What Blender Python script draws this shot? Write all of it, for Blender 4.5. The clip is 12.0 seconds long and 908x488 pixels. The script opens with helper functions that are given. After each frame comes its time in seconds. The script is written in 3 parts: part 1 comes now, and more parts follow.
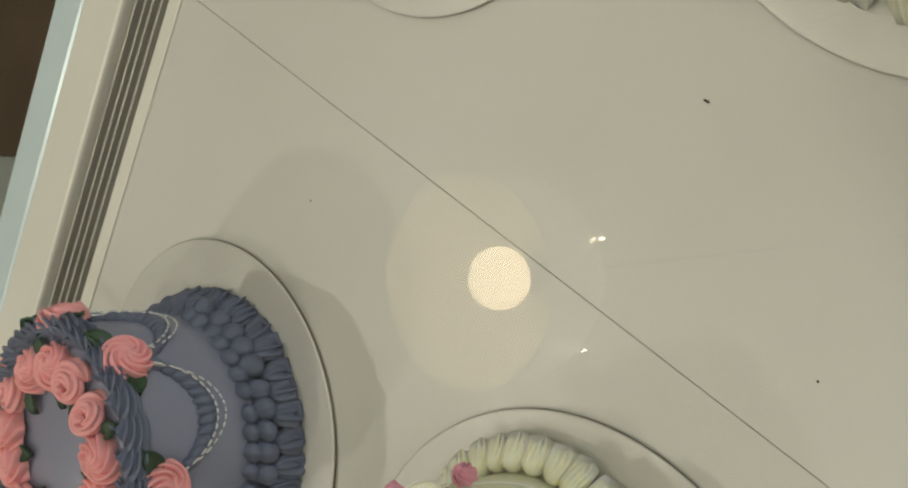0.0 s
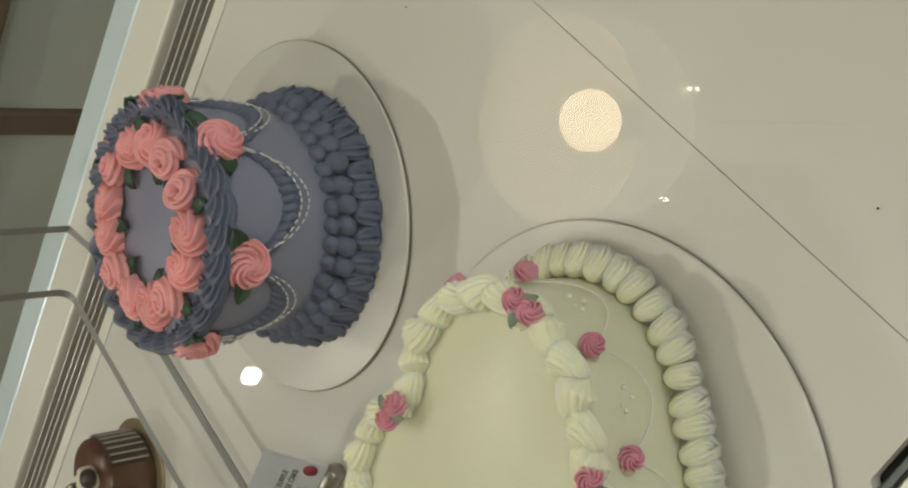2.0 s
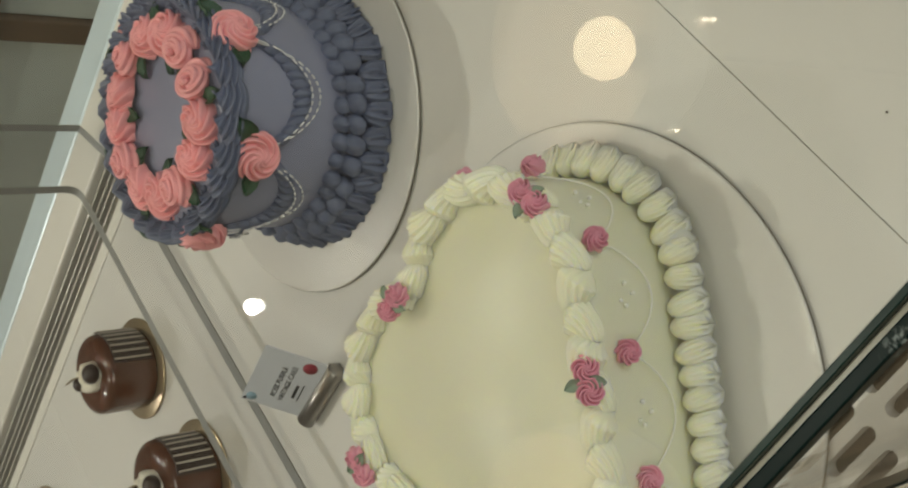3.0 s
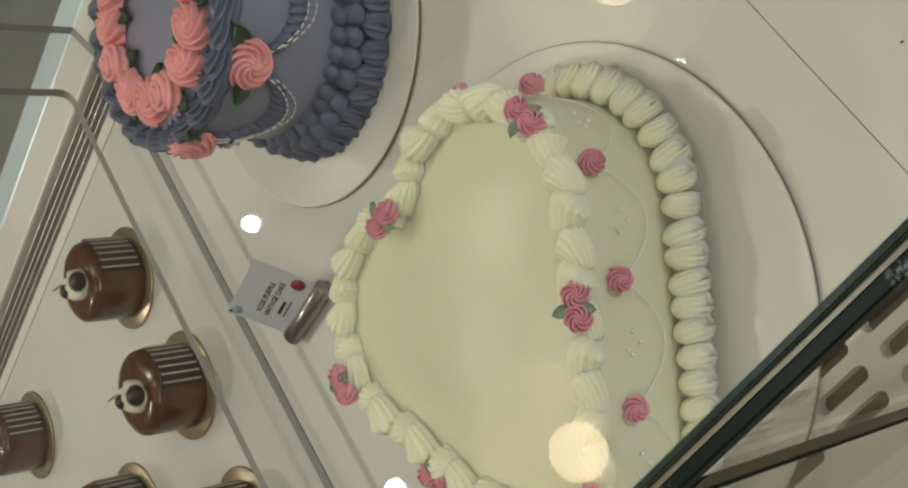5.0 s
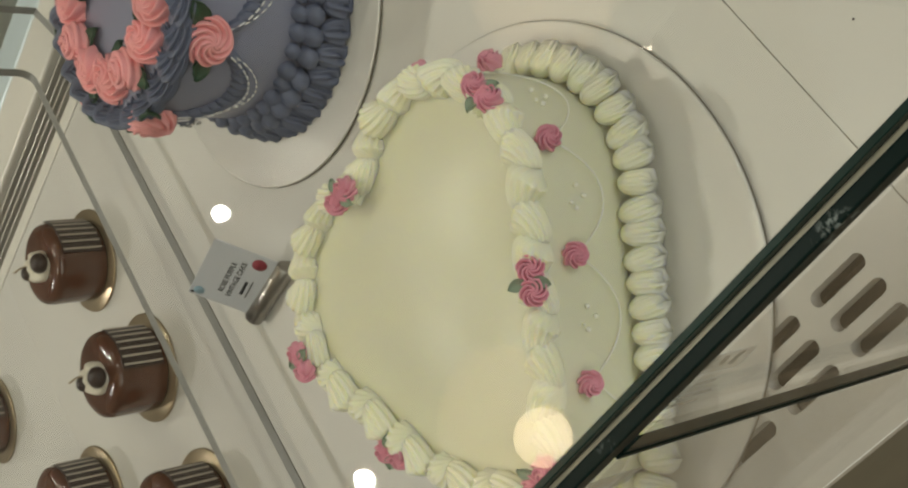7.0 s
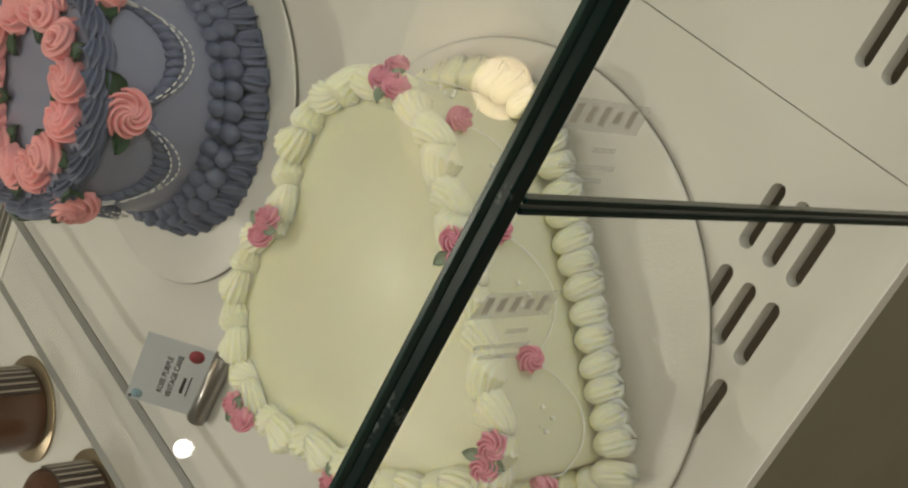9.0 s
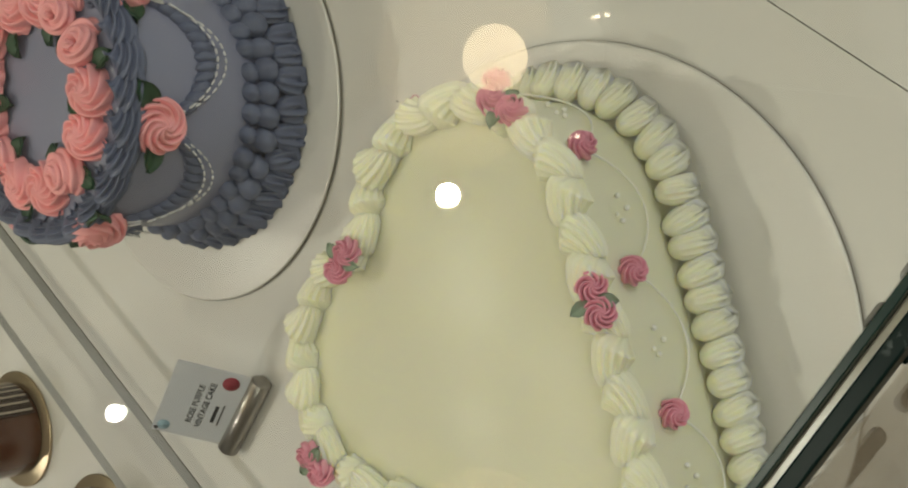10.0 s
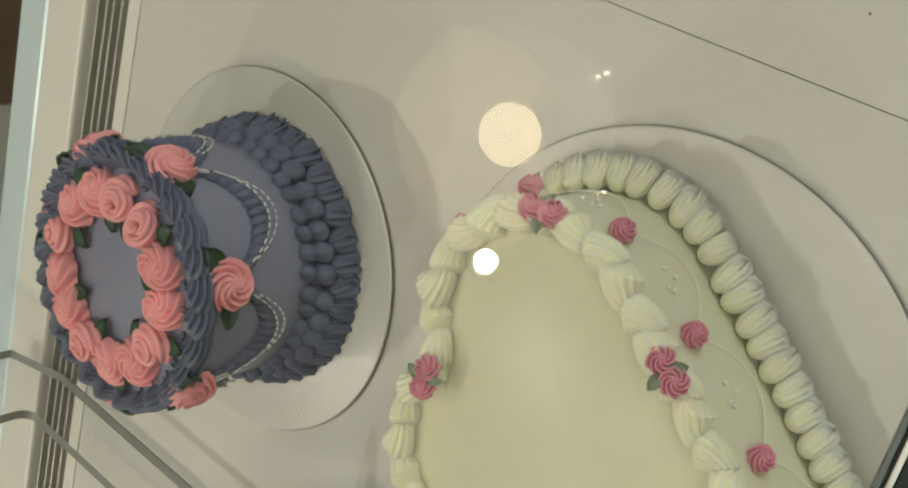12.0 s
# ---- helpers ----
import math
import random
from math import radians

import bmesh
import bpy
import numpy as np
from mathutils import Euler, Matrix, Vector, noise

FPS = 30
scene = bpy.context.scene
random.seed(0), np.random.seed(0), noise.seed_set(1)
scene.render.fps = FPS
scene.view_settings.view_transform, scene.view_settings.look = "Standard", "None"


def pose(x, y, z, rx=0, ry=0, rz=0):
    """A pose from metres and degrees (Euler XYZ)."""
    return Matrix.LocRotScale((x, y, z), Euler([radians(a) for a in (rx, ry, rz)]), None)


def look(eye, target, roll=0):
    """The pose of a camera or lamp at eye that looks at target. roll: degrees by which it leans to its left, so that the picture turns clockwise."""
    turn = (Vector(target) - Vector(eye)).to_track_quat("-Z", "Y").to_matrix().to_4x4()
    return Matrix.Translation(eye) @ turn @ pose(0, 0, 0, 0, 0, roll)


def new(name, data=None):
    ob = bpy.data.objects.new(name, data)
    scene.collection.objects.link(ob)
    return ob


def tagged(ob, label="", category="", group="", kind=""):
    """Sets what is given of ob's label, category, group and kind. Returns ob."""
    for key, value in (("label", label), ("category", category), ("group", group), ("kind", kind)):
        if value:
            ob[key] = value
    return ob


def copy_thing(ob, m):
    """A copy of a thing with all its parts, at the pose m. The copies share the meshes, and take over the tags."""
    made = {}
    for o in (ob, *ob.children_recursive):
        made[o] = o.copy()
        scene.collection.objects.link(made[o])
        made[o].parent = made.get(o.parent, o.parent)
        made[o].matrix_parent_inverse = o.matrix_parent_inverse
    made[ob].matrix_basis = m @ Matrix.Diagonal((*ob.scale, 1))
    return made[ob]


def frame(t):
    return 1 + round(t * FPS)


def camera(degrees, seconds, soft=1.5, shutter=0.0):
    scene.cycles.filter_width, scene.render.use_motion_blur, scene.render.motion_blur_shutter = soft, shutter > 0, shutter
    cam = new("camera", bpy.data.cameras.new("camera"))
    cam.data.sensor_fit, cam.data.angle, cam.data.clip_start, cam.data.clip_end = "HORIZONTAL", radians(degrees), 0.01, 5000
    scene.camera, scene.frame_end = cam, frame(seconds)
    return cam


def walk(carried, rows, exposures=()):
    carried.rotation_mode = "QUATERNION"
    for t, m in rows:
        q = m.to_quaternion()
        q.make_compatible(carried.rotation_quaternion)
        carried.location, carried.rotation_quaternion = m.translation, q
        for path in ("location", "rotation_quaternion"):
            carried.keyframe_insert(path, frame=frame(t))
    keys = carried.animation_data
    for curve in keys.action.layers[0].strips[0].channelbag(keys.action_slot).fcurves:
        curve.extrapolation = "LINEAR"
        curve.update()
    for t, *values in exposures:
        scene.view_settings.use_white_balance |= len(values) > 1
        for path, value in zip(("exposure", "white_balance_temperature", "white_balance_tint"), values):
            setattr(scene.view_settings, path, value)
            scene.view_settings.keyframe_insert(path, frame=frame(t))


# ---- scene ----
cam = camera(42.2, 12.0, soft=2.1)
PATH = [
    (0, (0.229, 0.0, 0.496), (-0.528, 1.095, -0.997), -94.0),
    (0.5, (0.219, -0.009, 0.504), (-0.638, 1.077, -0.94), -94.0),
    (1, (0.214, -0.018, 0.506), (-0.72, 1.061, -0.895), -94.5),
    (1.5, (0.219, -0.028, 0.507), (-0.754, 1.046, -0.87), -94.7),
    (2, (0.217, -0.038, 0.506), (-0.791, 1.021, -0.858), -95.0),
    (2.5, (0.208, -0.049, 0.51), (-0.829, 0.989, -0.849), -94.7),
    (3, (0.197, -0.06, 0.511), (-0.88, 0.947, -0.841), -94.6),
    (5, (0.187, -0.057, 0.496), (-0.977, 0.861, -0.847), -95.4),
    (5.5, (0.189, -0.052, 0.497), (-0.981, 0.848, -0.853), -95.7),
    (6, (0.193, -0.046, 0.494), (-0.971, 0.854, -0.86), -95.5),
    (6.5, (0.198, -0.047, 0.492), (-0.965, 0.841, -0.872), -95.8),
    (6.7, (0.196, -0.052, 0.494), (-0.972, 0.817, -0.877), -96.3),
    (8.5, (0.105, -0.163, 0.472), (-0.76, 0.98, -0.923), -88.0),
    (9, (0.1, -0.157, 0.476), (-0.718, 0.975, -0.955), -89.9),
    (9.5, (0.075, -0.106, 0.477), (-0.729, 1.001, -0.982), -91.0),
    (10, (0.072, -0.038, 0.493), (-0.766, 0.933, -1.042), -95.2),
    (10.5, (0.091, -0.008, 0.511), (-0.762, 0.768, -1.123), -107.1),
    (11, (0.103, -0.028, 0.533), (-0.873, 0.738, -1.037), -112.9),
    (11.5, (0.111, -0.036, 0.534), (-0.83, 0.871, -0.98), -109.8),
    (12, (0.105, -0.039, 0.531), (-0.668, 1.025, -0.975), -103.6),
]
walk(cam, [(t, look(eye, target, roll)) for t, eye, target, roll in PATH],
     [(0.0, 0.0, 6500, 10), (4.0, 0.0, 6500, 10), (5.5, -0.04, 6500, 10), (8.5, 0.05, 6700, 10), (10.0, 0.03, 6620, 9), (10.5, -0.08, 6800, 8), (11.0, -0.12, 7020, 7), (12.0, 0.0, 6550, 9)])

# ---- world and lights ----
world = bpy.data.worlds.new("shop_air")
world.use_nodes = True
world.node_tree.nodes["Background"].inputs[0].default_value = (1.0, 0.93, 0.82, 1)
world.node_tree.nodes["Background"].inputs[1].default_value = 0.25
scene.world = world
scene.view_settings.exposure = 0.0


def spot_light(name, eye, target, watts, radius, angle, colour=(1.0, 0.975, 0.81)):
    data = bpy.data.lights.new(name, "SPOT")
    data.energy, data.color, data.shadow_soft_size, data.spot_size, data.spot_blend = watts, colour, radius, radians(angle), 0.5
    new(name, data).matrix_world = look(eye, target)


def panel_light(name, eye, target, size, watts, colour=(1.0, 0.97, 0.84)):
    data = bpy.data.lights.new(name, "AREA")
    data.shape, data.size, data.energy, data.color = "DISK", size, watts, colour
    new(name, data).matrix_world = look(eye, target)


# the grid of small ceiling spots over the case, and an unseen fill disc behind the camera
# the last two (x > 0) are unseen, added to the grid as fill
SPOTS = [(-0.920, 0.360, 20), (-1.030, 1.420, 30), (-2.420, 2.170, 32), (-2.430, 1.100, 42), (0.500, 0.300, 10), (0.450, 1.400, 16)]
for x, y, watts in SPOTS:
    spot_light("spot_beam", (x, y, 2.203), (x, y, 0.0), watts, 0.029, 120, (1.0, 0.98, 0.90) if x < -2 else (0.975, 0.97, 0.81))
# cool fill added from the east to lighten the cakes' sides; its source is unseen
side_fill = bpy.data.lights.new("cool_side_fill", "AREA")
side_fill.shape, side_fill.size, side_fill.size_y, side_fill.energy, side_fill.color = "RECTANGLE", 2.3, 1.5, 40, (0.88, 0.96, 0.98)
new("cool_side_fill", side_fill).matrix_world = look((3.97, -0.6, 0.75), (0.0, 0.1, 0.0))
# soft overhead fill, added where no lamp is known
panel_light("front_fill", (0.9, -1.4, 2.15), (0.5, -0.7, 0.0), 1.8, 25, (0.975, 0.98, 0.85))


# ---- materials ----
def material(name, colour, rough=0.5, metal=0.0, grain=0.0, scale=60.0, bump=0.0, bump_scale=200.0, other=None, spec=0.5, sss=0.0,
             island=0.0, coat=0.0):
    m = bpy.data.materials.new(name)
    m.use_nodes = True
    n, l = m.node_tree.nodes, m.node_tree.links
    b = n["Principled BSDF"]
    b.inputs["Base Color"].default_value = (*colour, 1)
    b.inputs["Roughness"].default_value, b.inputs["Metallic"].default_value = rough, metal
    b.inputs["Specular IOR Level"].default_value = spec
    b.inputs["Coat Weight"].default_value = coat
    if sss:
        b.inputs["Subsurface Weight"].default_value = sss
        b.inputs["Subsurface Radius"].default_value = (0.010, 0.009, 0.005)
        b.inputs["Subsurface Scale"].default_value = 0.6
    tc = n.new("ShaderNodeTexCoord")
    if grain:
        fine, coarse = n.new("ShaderNodeTexNoise"), n.new("ShaderNodeTexNoise")
        fine.inputs["Scale"].default_value, coarse.inputs["Scale"].default_value = scale * 5, scale
        fine.inputs["Detail"].default_value = coarse.inputs["Detail"].default_value = 4
        add = n.new("ShaderNodeMath")
        add.operation = "ADD"
        l.new(tc.outputs["Object"], fine.inputs["Vector"])
        l.new(tc.outputs["Object"], coarse.inputs["Vector"])
        half = n.new("ShaderNodeMath")
        half.operation, half.inputs[1].default_value = "MULTIPLY", 0.4
        l.new(fine.outputs["Fac"], half.inputs[0])
        l.new(half.outputs[0], add.inputs[0])
        l.new(coarse.outputs["Fac"], add.inputs[1])
        ramp = n.new("ShaderNodeMapRange")
        ramp.inputs["From Min"].default_value, ramp.inputs["From Max"].default_value = 0.35, 1.05
        l.new(add.outputs[0], ramp.inputs["Value"])
        mix = n.new("ShaderNodeMix")
        mix.data_type = "RGBA"
        mix.inputs["A"].default_value = (*[c * (1 - grain) for c in colour], 1)
        mix.inputs["B"].default_value = (*(other or [min(1, c * (1 + grain)) for c in colour]), 1)
        l.new(ramp.outputs["Result"], mix.inputs["Factor"])
        out = mix.outputs["Result"]
        if island:
            info, vary = n.new("ShaderNodeObjectInfo"), n.new("ShaderNodeHueSaturation")
            span = n.new("ShaderNodeMapRange")
            span.inputs["To Min"].default_value, span.inputs["To Max"].default_value = 1 - island, 1 + island
            l.new(info.outputs["Random"], span.inputs["Value"])
            l.new(span.outputs["Result"], vary.inputs["Value"])
            l.new(out, vary.inputs["Color"])
            out = vary.outputs["Color"]
        l.new(out, b.inputs["Base Color"])
    if bump:
        tex, bmp = n.new("ShaderNodeTexNoise"), n.new("ShaderNodeBump")
        tex.inputs["Scale"].default_value, tex.inputs["Detail"].default_value = bump_scale, 5
        bmp.inputs["Strength"].default_value, bmp.inputs["Distance"].default_value = bump, 0.002
        l.new(tc.outputs["Object"], tex.inputs["Vector"])
        l.new(tex.outputs["Fac"], bmp.inputs["Height"])
        l.new(bmp.outputs["Normal"], b.inputs["Normal"])
    return m


def clear(name, tint, gloss=0.04, rough=0.0):
    """Thin clear glass: lets light straight through and mirrors by Fresnel."""
    m = bpy.data.materials.new(name)
    m.use_nodes = True
    n, l = m.node_tree.nodes, m.node_tree.links
    n.remove(n["Principled BSDF"])
    see, shine, mix, face = (n.new("ShaderNode" + k) for k in ("BsdfTransparent", "BsdfGlossy", "MixShader", "LayerWeight"))
    see.inputs["Color"].default_value = (*tint, 1)
    shine.inputs["Roughness"].default_value = rough
    face.inputs["Blend"].default_value = 0.5
    steep, gain = n.new("ShaderNodeMath"), n.new("ShaderNodeMath")
    steep.operation, steep.inputs[1].default_value = "POWER", 5.0
    gain.operation, gain.inputs[1].default_value, gain.inputs[2].default_value = "MULTIPLY_ADD", 1 - gloss, gloss
    l.new(face.outputs["Facing"], steep.inputs[0])
    l.new(steep.outputs[0], gain.inputs[0])
    l.new(gain.outputs[0], mix.inputs[0])
    l.new(see.outputs[0], mix.inputs[1])
    l.new(shine.outputs[0], mix.inputs[2])
    l.new(mix.outputs[0], n["Material Output"].inputs["Surface"])
    return m


def veil(name, colour, cover):
    """A thin frosted print that covers the glass in part."""
    m = bpy.data.materials.new(name)
    m.use_nodes = True
    n, l = m.node_tree.nodes, m.node_tree.links
    see, mix = n.new("ShaderNodeBsdfTransparent"), n.new("ShaderNodeMixShader")
    n["Principled BSDF"].inputs["Base Color"].default_value = (*colour, 1)
    n["Principled BSDF"].inputs["Roughness"].default_value = 0.6
    mix.inputs[0].default_value = cover
    l.new(see.outputs[0], mix.inputs[1])
    l.new(n["Principled BSDF"].outputs[0], mix.inputs[2])
    l.new(mix.outputs[0], n["Material Output"].inputs["Surface"])
    return m


def glowing(name, colour, strength):
    m = bpy.data.materials.new(name)
    m.use_nodes = True
    b = m.node_tree.nodes["Principled BSDF"]
    b.inputs["Base Color"].default_value = (*colour, 1)
    b.inputs["Emission Color"].default_value = (*colour, 1)
    b.inputs["Emission Strength"].default_value = strength
    return m


SHELF = material("white_laminate", (0.72, 0.70, 0.65), 0.42, grain=0.04, scale=3, bump=0.02, bump_scale=90)
FRAME = material("cream_enamel", (0.86, 0.83, 0.75), 0.35, grain=0.05, scale=6, bump=0.02)
TRACK = material("track_grey", (0.13, 0.12, 0.10), 0.5, grain=0.15, scale=20)
TRACK_RIB = material("track_aluminium", (0.55, 0.53, 0.48), 0.35, 0.5, grain=0.08, scale=30)
STEEL_BLUE = material("pale_blue_metal", (0.72, 0.84, 0.88), 0.3, 0.1, grain=0.06, scale=12)
SEAM = material("joint_shadow", (0.60, 0.58, 0.52), 0.7, grain=0.1)
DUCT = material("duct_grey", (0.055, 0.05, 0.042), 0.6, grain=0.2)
BOARD = material("silver_board", (0.76, 0.74, 0.69), 0.24, 0.13, grain=0.05, scale=14, bump=0.24, bump_scale=950)
BOARD_EDGE = material("board_edge", (0.16, 0.14, 0.10), 0.5, grain=0.2)
GOLD = material("gold_board", (0.46, 0.37, 0.24), 0.30, 0.75, grain=0.1, scale=40, bump=0.08, bump_scale=500)
CREAM = material("cream_icing", (0.77, 0.76, 0.575), 0.36, grain=0.06, scale=7, bump=0.10, bump_scale=38, sss=0.6)
CREAM_PIPED = material("cream_piping", (0.90, 0.885, 0.68), 0.45, grain=0.04, scale=40, bump=0.06, bump_scale=300, sss=0.8, island=0.03)
CREAM_LINE = material("white_piping", (0.90, 0.89, 0.80), 0.40, grain=0.04, scale=60, sss=0.2)
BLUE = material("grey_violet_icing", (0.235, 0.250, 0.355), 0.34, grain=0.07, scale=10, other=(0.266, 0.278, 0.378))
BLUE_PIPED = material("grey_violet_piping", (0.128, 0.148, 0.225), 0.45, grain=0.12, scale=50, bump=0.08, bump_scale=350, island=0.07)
PINK = material("coral_pink_icing", (0.93, 0.40, 0.41), 0.45, grain=0.06, scale=60, bump=0.06, bump_scale=350, sss=0.05, island=0.05)
ROSE = material("rose_pink_icing", (0.79, 0.34, 0.43), 0.45, grain=0.10, scale=80, bump=0.06, bump_scale=400, island=0.06)
LEAF = material("dark_green_icing", (0.022, 0.075, 0.035), 0.5, grain=0.25, scale=90, bump=0.1, bump_scale=300)
LEAF_PALE = material("sage_green_icing", (0.26, 0.34, 0.24), 0.5, grain=0.2, scale=90, bump=0.1, bump_scale=300)
SILVER = material("silver_bead", (0.86, 0.86, 0.86), 0.25, 0.25, grain=0.25, scale=260)
CHOC = material("chocolate_glaze", (0.100, 0.032, 0.014), 0.16, grain=0.25, scale=30, bump=0.02, bump_scale=80, coat=0.35)
CHOC_DARK = material("dark_chocolate", (0.030, 0.014, 0.010), 0.3, grain=0.2, scale=60)
STRIPE = material("white_stripe", (0.52, 0.46, 0.38), 0.4, grain=0.1, scale=80)
WHIP = material("whipped_cream", (0.80, 0.75, 0.62), 0.5, grain=0.06, scale=80, bump=0.1, bump_scale=300)
CARD = material("card_grey_white", (0.64, 0.66, 0.70), 0.4, grain=0.03, scale=50)
INK = material("black_ink", (0.03, 0.03, 0.035), 0.6, grain=0.1, scale=200)
INK_RED = material("red_ink", (0.30, 0.03, 0.05), 0.6, grain=0.1, scale=200)
INK_BLUE = material("blue_ink", (0.28, 0.42, 0.50), 0.6, grain=0.1, scale=200)
STEEL = material("brushed_steel", (0.36, 0.34, 0.31), 0.28, 0.9, grain=0.12, scale=60, bump=0.04, bump_scale=300)
GLASS = clear("clear_glass", (0.975, 0.985, 0.975), 0.062)
GLASS_INNER = clear("clear_glass_inner", (0.99, 0.99, 0.99), 0.0)
SEALANT = material("cream_sealant", (0.66, 0.62, 0.48), 0.22, grain=0.2, scale=40)
COUNTER = material("grey_green_panel", (0.66, 0.73, 0.69), 0.5, grain=0.15, scale=5, bump=0.03)
GLASS_EDGE = material("green_glass_edge", (0.002, 0.009, 0.008), 0.3, grain=0.4, scale=80, other=(0.007, 0.026, 0.022), spec=0.1)


def scuffed(name, base, chip):
    """Polished glass edge with patches of fine pale scuffs."""
    m = material(name, base, 0.3, spec=0.1)
    n, l = m.node_tree.nodes, m.node_tree.links
    tc = n["Texture Coordinate"]
    masks = []
    for scale, low, high in ((26, 0.58, 0.66), (520, 0.50, 0.62)):
        tex, cut = n.new("ShaderNodeTexNoise"), n.new("ShaderNodeMapRange")
        tex.inputs["Scale"].default_value, tex.inputs["Detail"].default_value = scale, 3
        cut.inputs["From Min"].default_value, cut.inputs["From Max"].default_value = low, high
        l.new(tc.outputs["Object"], tex.inputs["Vector"])
        l.new(tex.outputs["Fac"], cut.inputs["Value"])
        masks.append(cut.outputs["Result"])
    both, mix = n.new("ShaderNodeMath"), n.new("ShaderNodeMix")
    both.operation, mix.data_type = "MULTIPLY", "RGBA"
    l.new(masks[0], both.inputs[0])
    l.new(masks[1], both.inputs[1])
    l.new(both.outputs[0], mix.inputs["Factor"])
    mix.inputs["A"].default_value, mix.inputs["B"].default_value = (*base, 1), (*chip, 1)
    l.new(mix.outputs["Result"], n["Principled BSDF"].inputs["Base Color"])
    return m


GLASS_RIM = scuffed("scuffed_glass_edge", (0.003, 0.012, 0.011), (0.24, 0.28, 0.27))
GLASS_LIP = material("teal_glass_lip", (0.014, 0.034, 0.029), 0.25, grain=0.3, scale=60, spec=0.2)
ACRYLIC = clear("clear_acrylic", (0.985, 0.985, 0.985))
ACRYLIC_EDGE = material("acrylic_edge", (0.27, 0.27, 0.25), 0.3, grain=0.12, scale=40)
FROST = veil("frosted_print", (0.78, 0.78, 0.75), 0.26)
FLOOR = material("brown_floor", (0.50, 0.39, 0.27), 0.4, grain=0.25, scale=3, bump=0.03)
APRON = material("olive_grey_enamel", (0.20, 0.19, 0.14), 0.5, grain=0.1, scale=12, bump=0.03)
PLASTER = material("white_plaster", (0.70, 0.68, 0.63), 0.8, grain=0.05, scale=4, bump=0.05, bump_scale=50)
WOOD = material("brown_wood", (0.17, 0.115, 0.075), 0.5, grain=0.3, scale=14, bump=0.05)
SHADE = material("white_enamel_shade", (0.80, 0.78, 0.72), 0.5, grain=0.03, scale=10)
BRASS = material("dark_metal", (0.10, 0.09, 0.08), 0.4, 0.6, grain=0.1)
BULB = glowing("lit_bulb", (1.0, 0.76, 0.46), 9)
# glow for the highlights modelled on the pendant shades
SPOT = glowing("glint_glow", (1.0, 0.86, 0.62), 20)


# ---- mesh helpers ----
def mesh_of(name, verts, faces, mats, smooth=True, index=None):
    me = bpy.data.meshes.new(name)
    me.from_pydata([tuple(v) for v in verts], [], faces)
    for m in mats if isinstance(mats, (list, tuple)) else [mats]:
        me.materials.append(m)
    me.polygons.foreach_set("use_smooth", [smooth] * len(me.polygons))
    if index is not None:
        me.polygons.foreach_set("material_index", index)
    me.update()
    return me


def put(name, me, parent=None, m=None, label=""):
    ob = new(name, me)
    if m is not None:
        ob.matrix_basis = m
    if parent:
        ob.parent = parent
    return tagged(ob, label)


def thing(name, label, category, m=None, group="", kind=""):
    ob = new(name)
    ob.empty_display_size = 0.02
    if m is not None:
        ob.matrix_basis = m
    return tagged(ob, label, category, group, kind)


def box_mesh(name, lo, hi, mat, bevel=0.0, segments=2):
    bm = bmesh.new()
    bmesh.ops.create_cube(bm, size=1)
    for v in bm.verts:
        v.co = [lo[i] + (v.co[i] + 0.5) * (hi[i] - lo[i]) for i in range(3)]
    if bevel:
        bmesh.ops.bevel(bm, geom=bm.edges[:], offset=bevel, segments=segments, affect="EDGES", profile=0.5)
    me = bpy.data.meshes.new(name)
    bm.to_mesh(me)
    bm.free()
    me.materials.append(mat)
    return me


def lathe(name, profile, mat, steps=64, close=True):
    """Turns a profile of (radius, height) about the z axis."""
    verts, faces = [], []
    for r, z in profile:
        for k in range(steps):
            a = 2 * math.pi * k / steps
            verts.append((r * math.cos(a), r * math.sin(a), z))
    for i in range(len(profile) - 1):
        for k in range(steps):
            a, b = i * steps + k, i * steps + (k + 1) % steps
            faces.append((a, b, b + steps, a + steps))
    if close:
        faces.append(tuple(reversed(range(steps))))
        faces.append(tuple((len(profile) - 1) * steps + k for k in range(steps)))
    return mesh_of(name, verts, faces, mat)


def prism(name, outline, depth, mats, axis="x"):
    """A plate with the outline (two coordinates) in the plane across an axis, of a thickness; material 1 on its rim."""
    n = len(outline)
    place = {"x": lambda p, d: (d, p[0], p[1]), "y": lambda p, d: (p[0], d, p[1]), "z": lambda p, d: (p[0], p[1], d)}[axis]
    verts = [place(p, -depth / 2) for p in outline] + [place(p, depth / 2) for p in outline]
    faces = [tuple(range(n)), tuple(range(2 * n - 1, n - 1, -1))] + [(i, i + n, (i + 1) % n + n, (i + 1) % n) for i in range(n)]
    me = mesh_of(name, verts, faces, mats, False, [0, 0] + [len(mats) - 1] * n)
    bm = bmesh.new()
    bm.from_mesh(me)
    bmesh.ops.recalc_face_normals(bm, faces=bm.faces[:])
    bm.to_mesh(me)
    bm.free()
    return me


